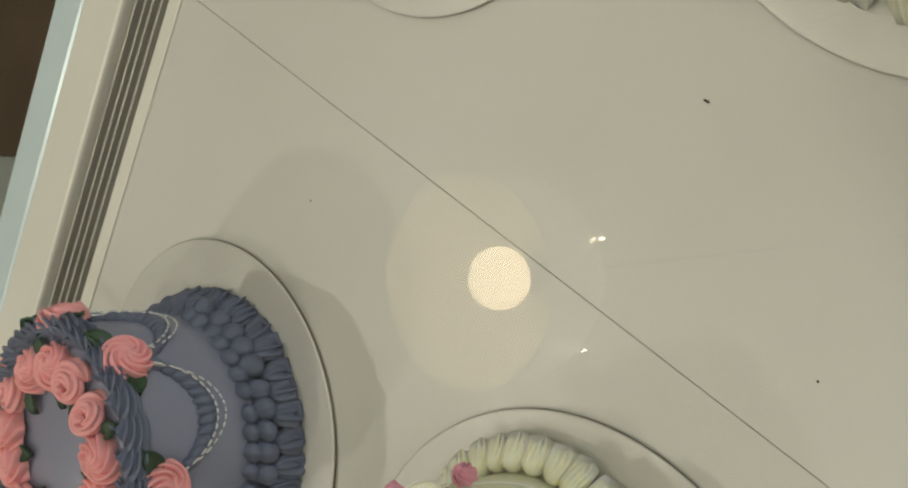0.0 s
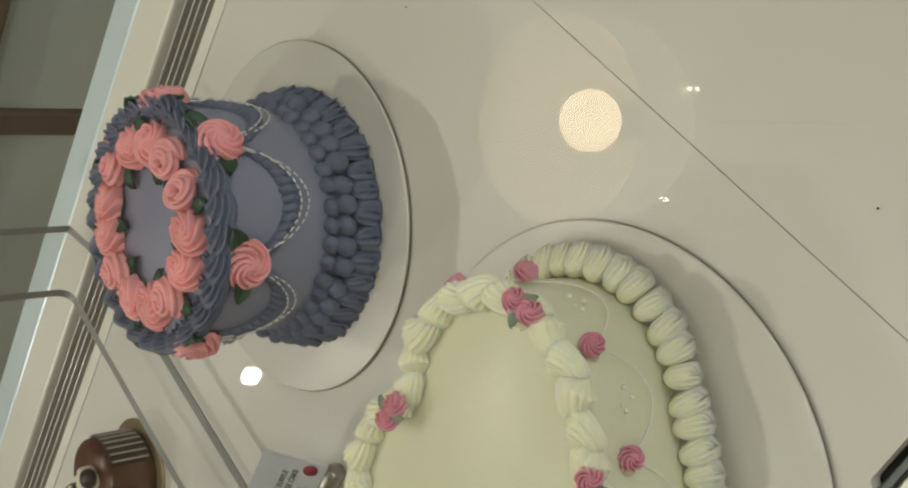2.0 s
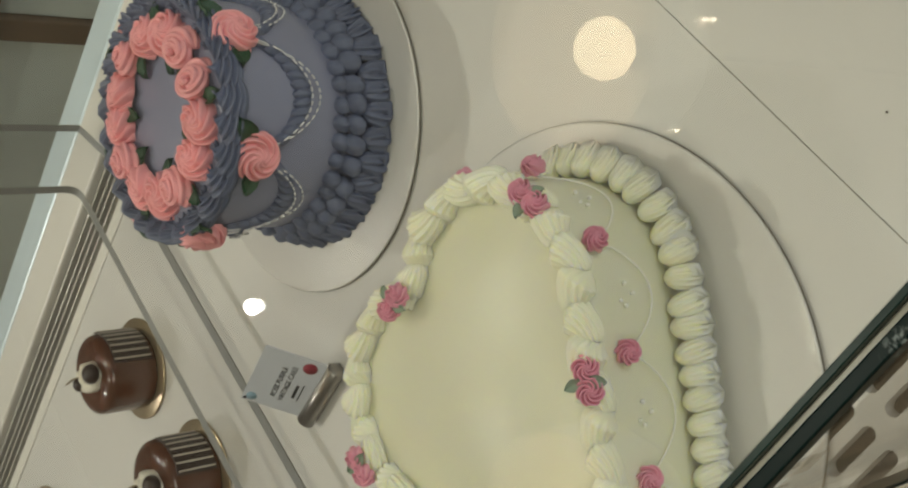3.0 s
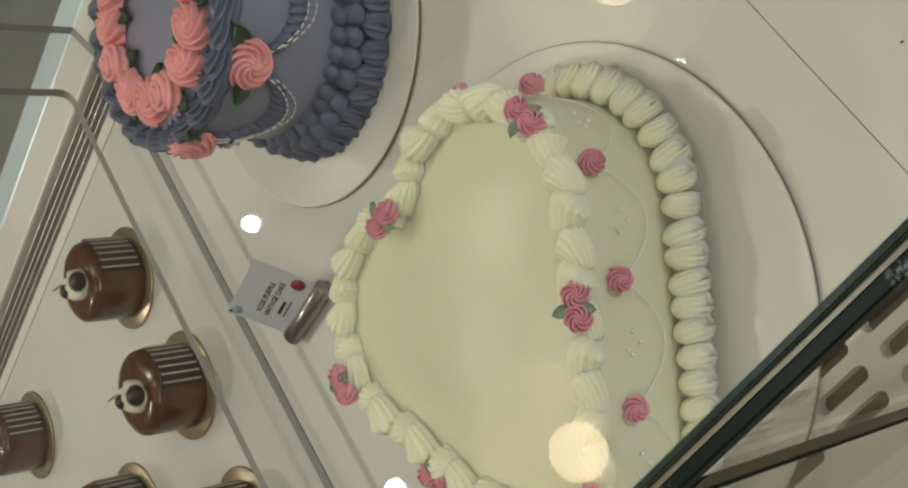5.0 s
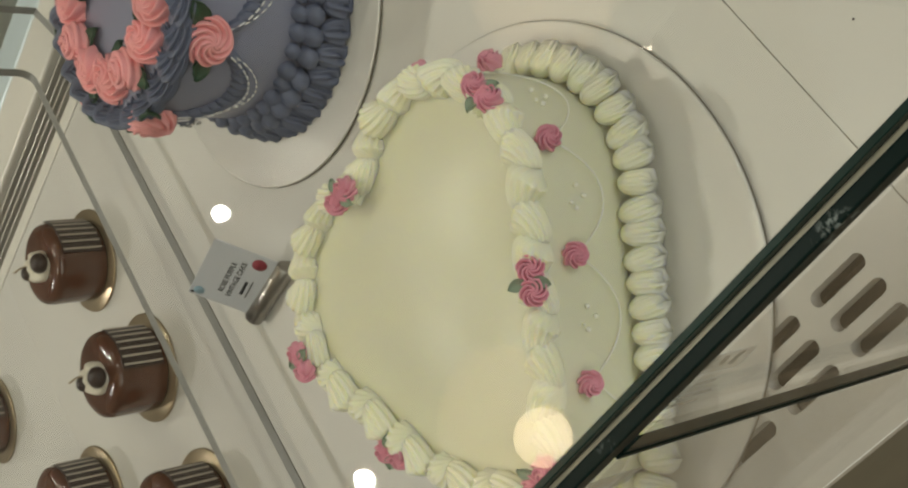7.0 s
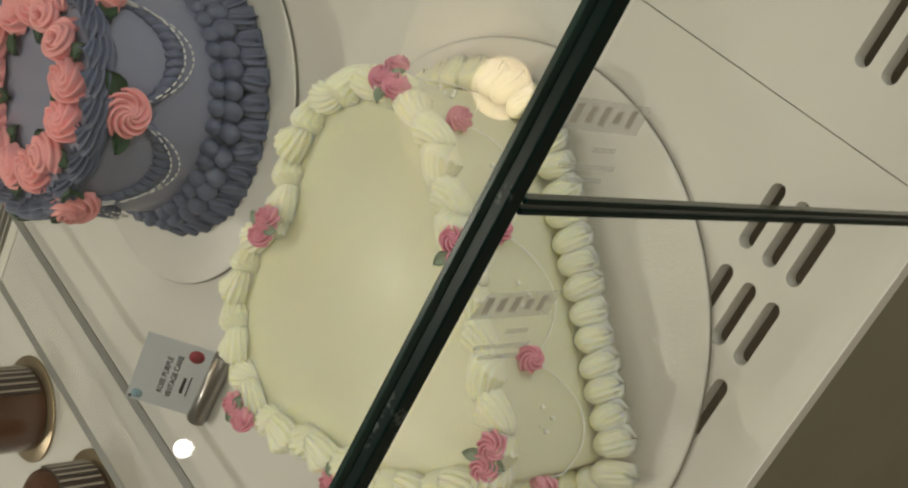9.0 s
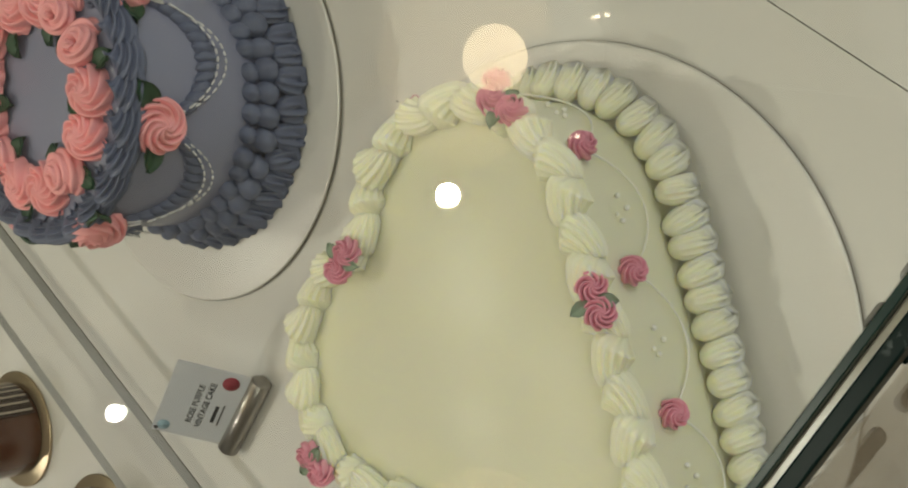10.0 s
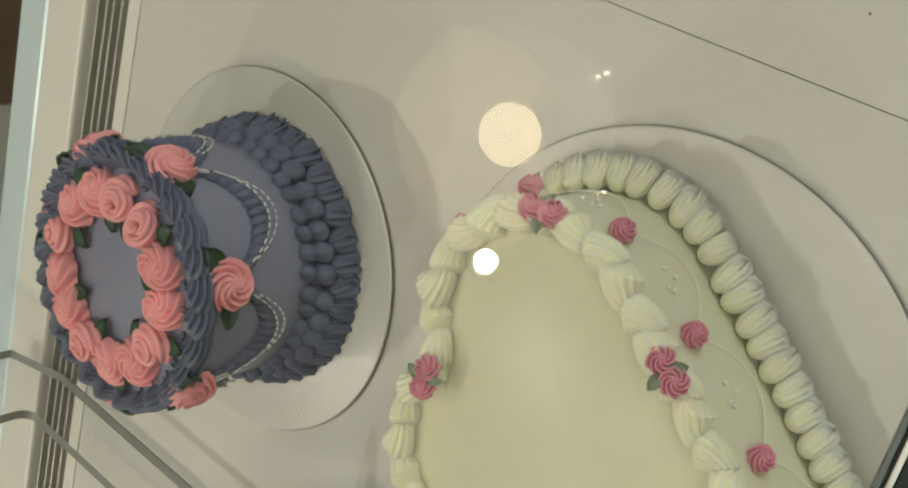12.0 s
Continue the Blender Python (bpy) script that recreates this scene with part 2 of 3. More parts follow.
def shell(name, mat, ridges=7, twist=0.0, fat=0.6, depth=0.16, nu=12, nv=42, curl=0.0, full=0.62):
    """A piped shell, 1 long from tail (x = -0.5) to head, 1 wide, 1 high, lying on z = 0, with star-tip ridges."""
    verts, faces = [], []
    for i in range(nu + 1):
        u = i / nu
        r = 0.5 * max(0.0, math.sin(math.pi * u ** (1 / (2 * fat)))) ** full
        bend = curl * math.sin(2 * math.pi * u)
        for k in range(nv):
            v = 2 * math.pi * k / nv
            ridge = 1 + depth * (abs(math.cos(0.5 * ridges * (v + twist * u))) - 0.62) * (0.45 + 0.55 * u)
            z = 0.5 + math.sin(v) * r * ridge * 1.05 - 0.12 * (1 - u)
            verts.append((u - 0.5, bend + math.cos(v) * r * ridge, max(z - 0.1, 0.0)))
    for i in range(nu):
        for k in range(nv):
            a, b = i * nv + k, i * nv + (k + 1) % nv
            faces.append((a, a + nv, b + nv, b))
    return mesh_of(name, verts, faces, mat)


def rosette(name, mat, arms=8, twist=2.2, depth=0.36, nr=14, per=9):
    """A piped star-tip swirl, 1 across and about 0.45 high on z = 0, whose rounded arms wind in towards its tip."""
    nt = arms * per
    verts, faces = [(0, 0, 0.47)], []
    for i in range(1, nr + 1):
        q = i / nr
        rad = 0.5 * math.sin(q * math.pi / 2)
        dome = 0.40 * math.cos(q * math.pi / 2) ** 0.7
        amp = depth * min(1.0, q * 2.2) * (0.35 + 0.65 * q)
        for k in range(nt):
            a = 2 * math.pi * k / nt
            wave = abs(math.cos(0.5 * arms * (a + twist * (1 - q) ** 1.3))) - 0.62
            r = rad * (1 + 0.26 * amp * wave)
            z = dome * (1 + 0.55 * amp * wave) + 0.30 * amp * wave * (1 - q * 0.6) - 0.05 * math.exp(-((q - 0.34) / 0.12) ** 2)
            verts.append((r * math.cos(a), r * math.sin(a), max(0.0, z) if i < nr else 0.0))
    for k in range(nt):
        faces.append((0, 1 + k, 1 + (k + 1) % nt))
    for i in range(nr - 1):
        for k in range(nt):
            a, b = 1 + i * nt + k, 1 + i * nt + (k + 1) % nt
            faces.append((a, a + nt, b + nt, b))
    return mesh_of(name, verts, faces, mat)


def fan(name, mat, ridges=15, nu=14, per=6, deep=0.26):
    """A piped shell, 1 long from a round head (x = -0.5) that spreads to a low, spiky lip, 1 wide and 1 high."""
    nv = ridges * per
    verts, faces = [], []
    for i in range(nu + 1):
        u = i / nu
        head = math.sin(math.pi / 2 * min(1.0, u / 0.50 + 0.02)) ** 0.42
        wide = 0.5 * head * (0.86 + 0.24 * u) * (1 - u ** 20) ** 0.35
        high = 0.5 * head * (1.0 - 0.48 * max(0.0, u - 0.3) / 0.7) * (1 - u ** 20) ** 0.35
        for k in range(nv):
            v = 2 * math.pi * k / nv
            crest = 0.62 + 0.5 * math.cos(ridges * v + 1.8 * u)
            ridge = 1 + (0.04 + deep * u ** 1.2) * (crest - 0.62)
            spike = 0.40 * max(0.0, crest) ** 2 * u ** 3 * (0.7 + 0.3 * math.sin(3.3 * v + 1))
            verts.append((u - 0.5 + spike, math.cos(v) * wide * ridge, 0.42 + math.sin(v) * high * ridge))
    for i in range(nu):
        for k in range(nv):
            a, b = i * nv + k, i * nv + (k + 1) % nv
            faces.append((a, a + nv, b + nv, b))
    faces.append(tuple(range(nv)))
    return mesh_of(name, verts, faces, mat)


def comma(name, mat, ridges=9, hook=1.5, deep=0.30, nu=22, per=6, tail=0.16):
    """A piped reverse shell, about 1 long: a round ridged head at the origin that swings round by hook radians and thins to its tail."""
    nv = ridges * per
    verts, faces, at = [], [], Vector((0.0, 0.0))
    for i in range(nu + 1):
        u = i / nu
        heading = hook * (u - 0.45)
        way = Vector((math.cos(heading), math.sin(heading)))
        if i:
            at = at + way / nu
        side = Vector((-way.y, way.x))
        head = math.sin(math.pi / 2 * min(1.0, u / 0.34 + 0.015)) ** 0.62
        r = 0.5 * head * (1.0 - (1.0 - tail) * max(0.0, (u - 0.30) / 0.70) ** 1.15)
        r *= (1 - u ** 14) ** 0.5
        for k in range(nv):
            v = 2 * math.pi * k / nv
            crest = 0.5 * math.cos(ridges * v + 2.2 * u)
            q = r * (1 + deep * crest * min(1.0, 0.55 + 1.4 * u))
            p = at + side * (math.cos(v) * q)
            verts.append((p.x - 0.45, p.y, max(0.0, 0.40 * head + math.sin(v) * q * 1.1 - 0.12 * u)))
    for i in range(nu):
        for k in range(nv):
            a, b = i * nv + k, i * nv + (k + 1) % nv
            faces.append((a, a + nv, b + nv, b))
    faces.append(tuple(range(nv)))
    return mesh_of(name, verts, faces, mat)


def swirl_rose(name, mat, turns=1.8, ridges=7, nu=84, per=6, deep=0.62):
    """A piped rose, 1 across: a star-tip rope wound inwards and upwards to a small peak."""
    nv = ridges * per
    verts, faces = [], []
    for i in range(nu + 1):
        u = i / nu
        a = 2 * math.pi * turns * u
        reach = 0.335 * (1 - u) ** 0.85 + 0.012
        thick = (0.200 - 0.100 * u) * math.sin(math.pi / 2 * min(1.0, u * 9 + 0.15)) * (1 - u ** 16) ** 0.5
        c = Vector((math.cos(a) * reach, math.sin(a) * reach, 0.14 + 0.30 * u ** 1.1))
        out = Vector((math.cos(a), math.sin(a), 0.35)).normalized()
        up = Vector((-0.35 * math.cos(a), -0.35 * math.sin(a), 1.0)).normalized()
        for k in range(nv):
            v = 2 * math.pi * k / nv
            crest = abs(math.cos(0.5 * ridges * v + 17.0 * u)) ** 0.8 - 0.62
            p = c + thick * (1 + deep * crest) * (math.cos(v) * out + math.sin(v) * up)
            verts.append((p.x, p.y, max(0.0, p.z)))
    for i in range(nu):
        for k in range(nv):
            a, b = i * nv + k, i * nv + (k + 1) % nv
            faces.append((a, a + nv, b + nv, b))
    faces += [tuple(range(nv)), tuple(reversed(range(nu * nv, nu * nv + nv)))]
    return mesh_of(name, verts, faces, mat)


def leaf(name, mat):
    """A piped leaf, 1 long from its root at the origin along x, folded along its rib."""
    verts, faces, n, w = [], [], 8, 6
    for i in range(n + 1):
        u = i / n
        half = 0.32 * math.sin(math.pi * min(1, u * 0.93 + 0.07)) ** 0.8 * (1 + 0.1 * math.sin(u * 26))
        for k in range(w + 1):
            v = 2 * k / w - 1
            verts.append((u, v * half, 0.16 * abs(v) + 0.10 * math.sin(math.pi * u) + 0.03 * math.sin(u * 22) * abs(v)))
    top = len(verts)
    verts += [(x, y, z - 0.10) for x, y, z in verts]
    for i in range(n):
        for k in range(w):
            a = i * (w + 1) + k
            faces += [(a, a + w + 1, a + w + 2, a + 1), (top + a, top + a + 1, top + a + w + 2, top + a + w + 1)]
    rim = [i * (w + 1) for i in range(n + 1)] + [n * (w + 1) + k for k in range(1, w + 1)]
    rim += [i * (w + 1) + w for i in range(n - 1, -1, -1)] + [k for k in range(w - 1, 0, -1)]
    for a, b in zip(rim, rim[1:] + rim[:1]):
        faces.append((a, b, b + top, a + top))
    return mesh_of(name, verts, faces, mat)


def basis(origin, x, z, size):
    """A pose with the x and z axes along those ways, and a size along each axis."""
    z = Vector(z).normalized()
    x = Vector(x)
    x = (x - z * x.dot(z)).normalized()
    m = Matrix((x, z.cross(x), z)).transposed().to_4x4()
    m.translation = Vector(origin)
    s = size if isinstance(size, (tuple, list)) else (size,) * 3
    return m @ Matrix.Diagonal((*s, 1))


def tube(name, points, radius, mat, sides=6):
    """A thin round line of icing or wire along points."""
    verts, faces, pts = [], [], [Vector(p) for p in points]
    for i, p in enumerate(pts):
        way = (pts[min(i + 1, len(pts) - 1)] - pts[max(i - 1, 0)]).normalized()
        side = way.cross(Vector((0.13, 0.21, 0.97))).normalized()
        up = side.cross(way)
        for k in range(sides):
            a = 2 * math.pi * k / sides
            verts.append(p + radius * (math.cos(a) * side + math.sin(a) * up))
    for i in range(len(pts) - 1):
        for k in range(sides):
            a, b = i * sides + k, i * sides + (k + 1) % sides
            faces.append((a, b, b + sides, a + sides))
    faces += [tuple(reversed(range(sides))), tuple(range((len(pts) - 1) * sides, len(pts) * sides))]
    return mesh_of(name, verts, faces, mat)


def dashed(name, points, radius, mat, sides=5):
    """A string of short bright beads with small gaps along points."""
    verts, faces, pts = [], [], [Vector(p) for p in points]
    for a, b in zip(pts[:-1], pts[1:]):
        way = (b - a).normalized()
        side = way.cross(Vector((0.13, 0.21, 0.97))).normalized()
        up, base = side.cross(way), len(verts)
        for f, r in ((0.10, 0.45), (0.24, 1.0), (0.68, 1.0), (0.82, 0.45)):
            for k in range(sides):
                q = 2 * math.pi * k / sides
                verts.append(a.lerp(b, f) + radius * r * (math.cos(q) * side + math.sin(q) * up))
        for i in range(3):
            for k in range(sides):
                c, d = base + i * sides + k, base + i * sides + (k + 1) % sides
                faces.append((c, d, d + sides, c + sides))
        faces += [tuple(reversed(range(base, base + sides))), tuple(range(base + 3 * sides, base + 4 * sides))]
    return mesh_of(name, verts, faces, mat)


def ball_mesh(name, mat, rings=8, steps=14):
    prof = [(max(1e-4, math.sin(math.pi * i / rings)) * 0.5, -0.5 * math.cos(math.pi * i / rings)) for i in range(rings + 1)]
    return lathe(name, prof, mat, steps, True)


# ---- the display case: shelf, rear frame, glass ----
SLOT_Y, SLOT_W, SLOT_L, PITCH = (0.0700, 0.0555, 0.0410), 0.0080, 0.0345, 0.0449
SHELF_X, SHELF_BACK, THICK = (-1.55, 1.35), 0.6630, 0.009


def slot_starts(side):
    if side < 0:
        return [-0.0310 - SLOT_L - i * PITCH for i in range(12)]
    return [0.0290 + i * PITCH for i in range(12)]


def shelf_panel(side):
    """One white panel of the deck, with its rows of round-ended air slots cut right through it."""
    x0, x1 = (SHELF_X[0], -0.0003) if side < 0 else (0.0003, SHELF_X[1])
    lines = [[(x0, 0.0042), (x1, 0.0042), (x1, SHELF_BACK), (x0, SHELF_BACK)]]
    for sx in slot_starts(side):
        for y in SLOT_Y:
            r, ring = SLOT_W / 2, []
            for k in range(9):
                a = math.pi / 2 + math.pi * k / 8
                ring.append((sx + r + r * math.cos(a), y + r * math.sin(a)))
            for k in range(9):
                a = -math.pi / 2 + math.pi * k / 8
                ring.append((sx + SLOT_L - r + r * math.cos(a), y + r * math.sin(a)))
            lines.append(ring)
    bm = bmesh.new()
    for ring in lines:
        vs = [bm.verts.new((*p, 0.0)) for p in ring]
        for a, b in zip(vs, vs[1:] + vs[:1]):
            bm.edges.new((a, b))
    bmesh.ops.triangle_fill(bm, use_beauty=True, use_dissolve=False, edges=bm.edges[:], normal=(0, 0, 1))
    top = bm.faces[:]
    down = bmesh.ops.extrude_face_region(bm, geom=top)["geom"]
    for v in down:
        if isinstance(v, bmesh.types.BMVert):
            v.co.z -= THICK
    bmesh.ops.recalc_face_normals(bm, faces=bm.faces[:])
    me = bpy.data.meshes.new("deck_panel")
    bm.to_mesh(me)
    bm.free()
    me.materials.append(SHELF)
    return me


case = thing("display_case", "white glass-topped bakery display case with slotted deck", "display case")
put("deck_panel", shelf_panel(-1), case)
put("deck_panel", shelf_panel(1), case)
put("joint_strip", box_mesh("joint_strip", (-0.004, 0.0186, -0.0115), (0.004, SHELF_BACK, -THICK - 0.0005), SEAM), case)
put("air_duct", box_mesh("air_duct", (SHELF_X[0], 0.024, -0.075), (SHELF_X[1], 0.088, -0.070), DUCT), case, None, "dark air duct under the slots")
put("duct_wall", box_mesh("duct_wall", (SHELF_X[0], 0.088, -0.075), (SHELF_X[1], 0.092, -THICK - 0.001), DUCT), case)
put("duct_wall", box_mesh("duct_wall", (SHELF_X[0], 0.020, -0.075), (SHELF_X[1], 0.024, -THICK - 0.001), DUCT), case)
put("front_apron", box_mesh("front_apron", (SHELF_X[0], 0.0052, -0.80), (SHELF_X[1], 0.018, -THICK - 0.001), APRON, 0.002), case)
put("base_cabinet", box_mesh("base_cabinet", (SHELF_X[0], 0.095, -0.84), (SHELF_X[1], 0.70, -0.013), FRAME, 0.004), case)

# rear sill with the sliding-door tracks
put("lip_gap", box_mesh("lip_gap", (SHELF_X[0], 0.6631, -0.009), (SHELF_X[1], 0.6651, -0.004), TRACK), case)
put("rear_lip", box_mesh("rear_lip", (SHELF_X[0], 0.6652, -0.03), (SHELF_X[1], 0.6790, 0.0), FRAME, 0.001), case)
put("track_bed", box_mesh("track_bed", (SHELF_X[0], 0.6791, -0.03), (SHELF_X[1], 0.7290, -0.010), TRACK), case, None, "dark sliding-door track")
for y in (0.6880, 0.6980, 0.7065, 0.7175):
    put("track_rib", box_mesh("track_rib", (SHELF_X[0], y - 0.0013, -0.0099), (SHELF_X[1], y + 0.0013, -0.001), TRACK_RIB, 0.0005), case)
put("rear_sill", box_mesh("rear_sill", (SHELF_X[0], 0.7292, -0.06), (SHELF_X[1], 0.7790, 0.002), FRAME, 0.003), case)
put("rear_rail", box_mesh("rear_rail", (SHELF_X[0], 0.7822, -0.10), (SHELF_X[1], 0.8230, -0.001), STEEL_BLUE, 0.004), case, None, "pale blue metal rail")


def pane(name, lo, hi, edge=GLASS_EDGE):
    """A glass slab, its narrow sides in the green of seen-through glass."""
    me = box_mesh(name, lo, hi, GLASS, 0.0)
    me.materials.append(edge)
    size = [hi[i] - lo[i] for i in range(3)]
    thin = size.index(min(size))
    me.materials.append(GLASS_INNER)
    outward = 1 if thin == 2 else -1
    for p in me.polygons:
        p.material_index = 2 if abs(p.normal[thin]) < 0.9 else 0 if p.normal[thin] * outward > 0 else 2
    ob = put(name, me, case)
    ob.visible_shadow = False
    return ob


GLASS_TOP = 0.260
JOINT_X = -0.0055
pane("front_pane", (SHELF_X[0], 0.0045, 0.0006), (JOINT_X - 0.0027, 0.0118, GLASS_TOP - 0.006))
pane("front_pane", (JOINT_X + 0.0027, 0.0045, 0.0006), (SHELF_X[1], 0.0118, GLASS_TOP - 0.006))
# polished joint edges, and the top rim: a dark edge, a line of cream sealant, a thin teal lip
for x in (JOINT_X - 0.0016, JOINT_X + 0.0016):
    put("pane_edge", box_mesh("pane_edge", (x - 0.0009, 0.0046, 0.0006), (x + 0.0009, 0.0078, GLASS_TOP - 0.0061), GLASS_EDGE, 0.0004), case, None, "dark green polished glass edge")
put("rim_edge", box_mesh("rim_edge", (SHELF_X[0], 0.0052, GLASS_TOP - 0.0059), (SHELF_X[1], 0.0095, GLASS_TOP), GLASS_RIM, 0.0006), case, None, "dark green polished glass edge")
put("sealant", box_mesh("sealant", (SHELF_X[0], 0.0096, GLASS_TOP - 0.0059), (SHELF_X[1], 0.0118, GLASS_TOP - 0.0034), SEALANT), case, None, "cream sealant line")
put("rim_lip", box_mesh("rim_lip", (SHELF_X[0], 0.0119, GLASS_TOP - 0.0100), (SHELF_X[1], 0.0140, GLASS_TOP - 0.0003), GLASS_LIP, 0.0003), case, None, "thin teal glass lip")
pane("top_pane", (SHELF_X[0], 0.0142, GLASS_TOP - 0.008), (SHELF_X[1], 0.66, GLASS_TOP))


def shop_mark(x, z):
    """The shop's mark on the front glass, plain shapes: a slanted frame with bars, and two fine lines of print."""
    y = 0.0121
    frame_line = [(x - 0.0045, z - 0.017), (x + 0.0045, z - 0.017), (x + 0.0045, z + 0.014), (x - 0.0045, z + 0.017)]
    mark = put("glass_mark", prism("glass_mark", frame_line, 0.0002, [FROST], "y"), case, pose(0, y, 0), "frosted white mark on the glass")
    for i, h in enumerate((0.0046, 0.0030, 0.0046, 0.0038, 0.0046)):
        zz = z - 0.0130 + 0.0058 * i
        put("mark_bar", box_mesh("mark_bar", (x - h * 0.62, 0.0002, zz), (x + h * 0.62, 0.0004, zz + 0.0030), WHIP), mark)
    for dx, z0, z1 in ((-0.010, -0.012, -0.002), (-0.0155, -0.016, 0.008), (-0.0195, -0.013, 0.004)):
        put("mark_bar", box_mesh("mark_bar", (x + dx - 0.0008, 0.0, z + z0), (x + dx + 0.0008, 0.0002, z + z1), FROST), mark)


shop_mark(0.0185, 0.2305)
shop_mark(-0.0435, 0.2240)


# ---- cake boards ----
BOARD_TOP = 0.0036


def cake_board(x, y, radius, label):
    t = BOARD_TOP
    me = lathe("cake_board", [(radius - 0.001, 0.0002), (radius, 0.001), (radius, t - 0.0012)], BOARD_EDGE, 128, True)
    root = tagged(put("cake_board", me, None, pose(x, y, 0)), label, "cake board", "cake boards")
    put("foil", lathe("foil", [(radius - 0.0001, t - 0.0011), (radius - 0.0005, t - 0.0002), (radius - 0.0015, t)], BOARD, 128, True), root)
    return root


cake_board(-0.2492, 0.4948, 0.1280, "round silver board under the grey-violet cake")
cake_board(-0.1930, 0.1838, 0.1520, "large round silver board under the cream heart cake")
cake_board(0.1920, 0.4930, 0.1230, "round silver board under a white cake")
cake_board(0.3160, 0.2200, 0.1500, "large round silver board with white cake")

# ---- heart-shaped cake ----
HX, LOBE_X, LOBE_Y, LOBE_R = -0.1850, 0.0390, 0.2170, 0.0635
TIP_X, TIP_Y, FLANK = -0.0050, 0.0600, {1: 0.0015, -1: 0.0140}


def heart_line(offset=0.0, steps=240):
    """The heart's outline, evenly stepped from the notch round by the tip, moved out by an offset: points and outward ways."""
    r = LOBE_R + offset

    def half(side):
        c = Vector((LOBE_X, LOBE_Y))
        tip = Vector((TIP_X * side, TIP_Y - offset * 1.25))
        gap = c - tip
        tangent = math.atan2(gap.y, gap.x) - math.asin(min(1, r / gap.length))
        foot = tip + math.sqrt(gap.length ** 2 - r ** 2) * Vector((math.cos(tangent), math.sin(tangent)))
        a0 = math.pi - math.acos(min(1, LOBE_X / r))
        a1 = math.atan2(foot.y - c.y, foot.x - c.x)
        raw = [c + r * Vector((math.cos(a0 + (a1 - a0) * k / 60), math.sin(a0 + (a1 - a0) * k / 60))) for k in range(61)]
        out = Vector((math.sin(tangent), -math.cos(tangent)))
        raw += [foot + (tip - foot) * k / 40 + out * FLANK[side] * math.sin(math.pi * k / 40) ** 1.5 for k in range(1, 41)]
        # round the tip off
        return [p if p.y > tip.y + 0.012 else Vector((p.x, tip.y + 0.004 + (p.y - tip.y) * 0.65)) for p in raw]

    ring = half(1) + [Vector((-p.x, p.y)) for p in reversed(half(-1)[1:-1])]
    lengths = [0.0]
    for a, b in zip(ring, ring[1:] + ring[:1]):
        lengths.append(lengths[-1] + (b - a).length)
    out, closed, j = [], ring + ring[:1], 0
    for k in range(steps):
        d = lengths[-1] * k / steps
        while lengths[j + 1] < d:
            j += 1
        f = (d - lengths[j]) / max(1e-9, lengths[j + 1] - lengths[j])
        out.append(closed[j] + (closed[j + 1] - closed[j]) * f)
    ways = []
    for k in range(steps):
        w = out[(k + 1) % steps] - out[k - 1]
        ways.append(Vector((-w.y, w.x)).normalized() if w.length else Vector((0, 1)))
    return out, ways, lengths[-1]


HEART_TOP = 0.0800
heart = thing("heart_cake", "pale cream heart-shaped cake with piped shells and pink rosettes", "cake", pose(HX, 0, BOARD_TOP))


def heart_body():
    levels = [(0.0, 0.0), (0.001, 0.020), (0.002, 0.050), (0.002, 0.070), (0.0012, 0.0745), (-0.0014, 0.0780), (-0.0050, HEART_TOP)]
    verts, faces, n = [], [], 240
    for off, z in levels:
        pts, _, _ = heart_line(off - 0.001, n)
        verts += [(p.x, p.y, z) for p in pts]
    for i in range(len(levels) - 1):
        for k in range(n):
            a, b = i * n + k, i * n + (k + 1) % n
            faces.append((a, a + n, b + n, b))
    faces += [tuple(range(n)), tuple(range(len(verts) - 1, len(verts) - n - 1, -1))]
    me = mesh_of("body", verts, faces, CREAM)
    bm = bmesh.new()
    bm.from_mesh(me)
    bmesh.ops.recalc_face_normals(bm, faces=bm.faces[:])
    bm.to_mesh(me)
    bm.free()
    return me


put("body", heart_body(), heart, None, "smooth cream icing")

rng = random.Random(4)
SWIRL = [comma("cream_shell", CREAM_PIPED, 14, 1.2, 0.17, 22, 6, 0.55), comma("cream_shell", CREAM_PIPED, 14, -1.2, 0.17, 22, 6, 0.55)]
FAN = fan("base_shell", CREAM_PIPED, 13, 16, 6, 0.13)


def along(pts, ways, f):
    d = f * len(pts)
    k = int(d)
    a, b = k % len(pts), (k + 1) % len(pts)
    return pts[a].lerp(pts[b], d - k), ways[a].lerp(ways[b], d - k).normalized()


# reverse shells, swinging in and out by turns, round the top edge
pts, ways, length = heart_line(-0.0035)
count = 38
for i in range(count):
    p, w = along(pts, ways, (i + 0.5) / count)
    swing = 1 if i % 2 else -1
    turn = swing * 0.55 + rng.uniform(-0.15, 0.15)
    go = Vector((w.y, -w.x))
    go = Vector((go.x * math.cos(turn) - go.y * math.sin(turn), go.x * math.sin(turn) + go.y * math.cos(turn)))
    shift = -0.0030 if swing > 0 else 0.0006
    grow = rng.uniform(0.93, 1.08)
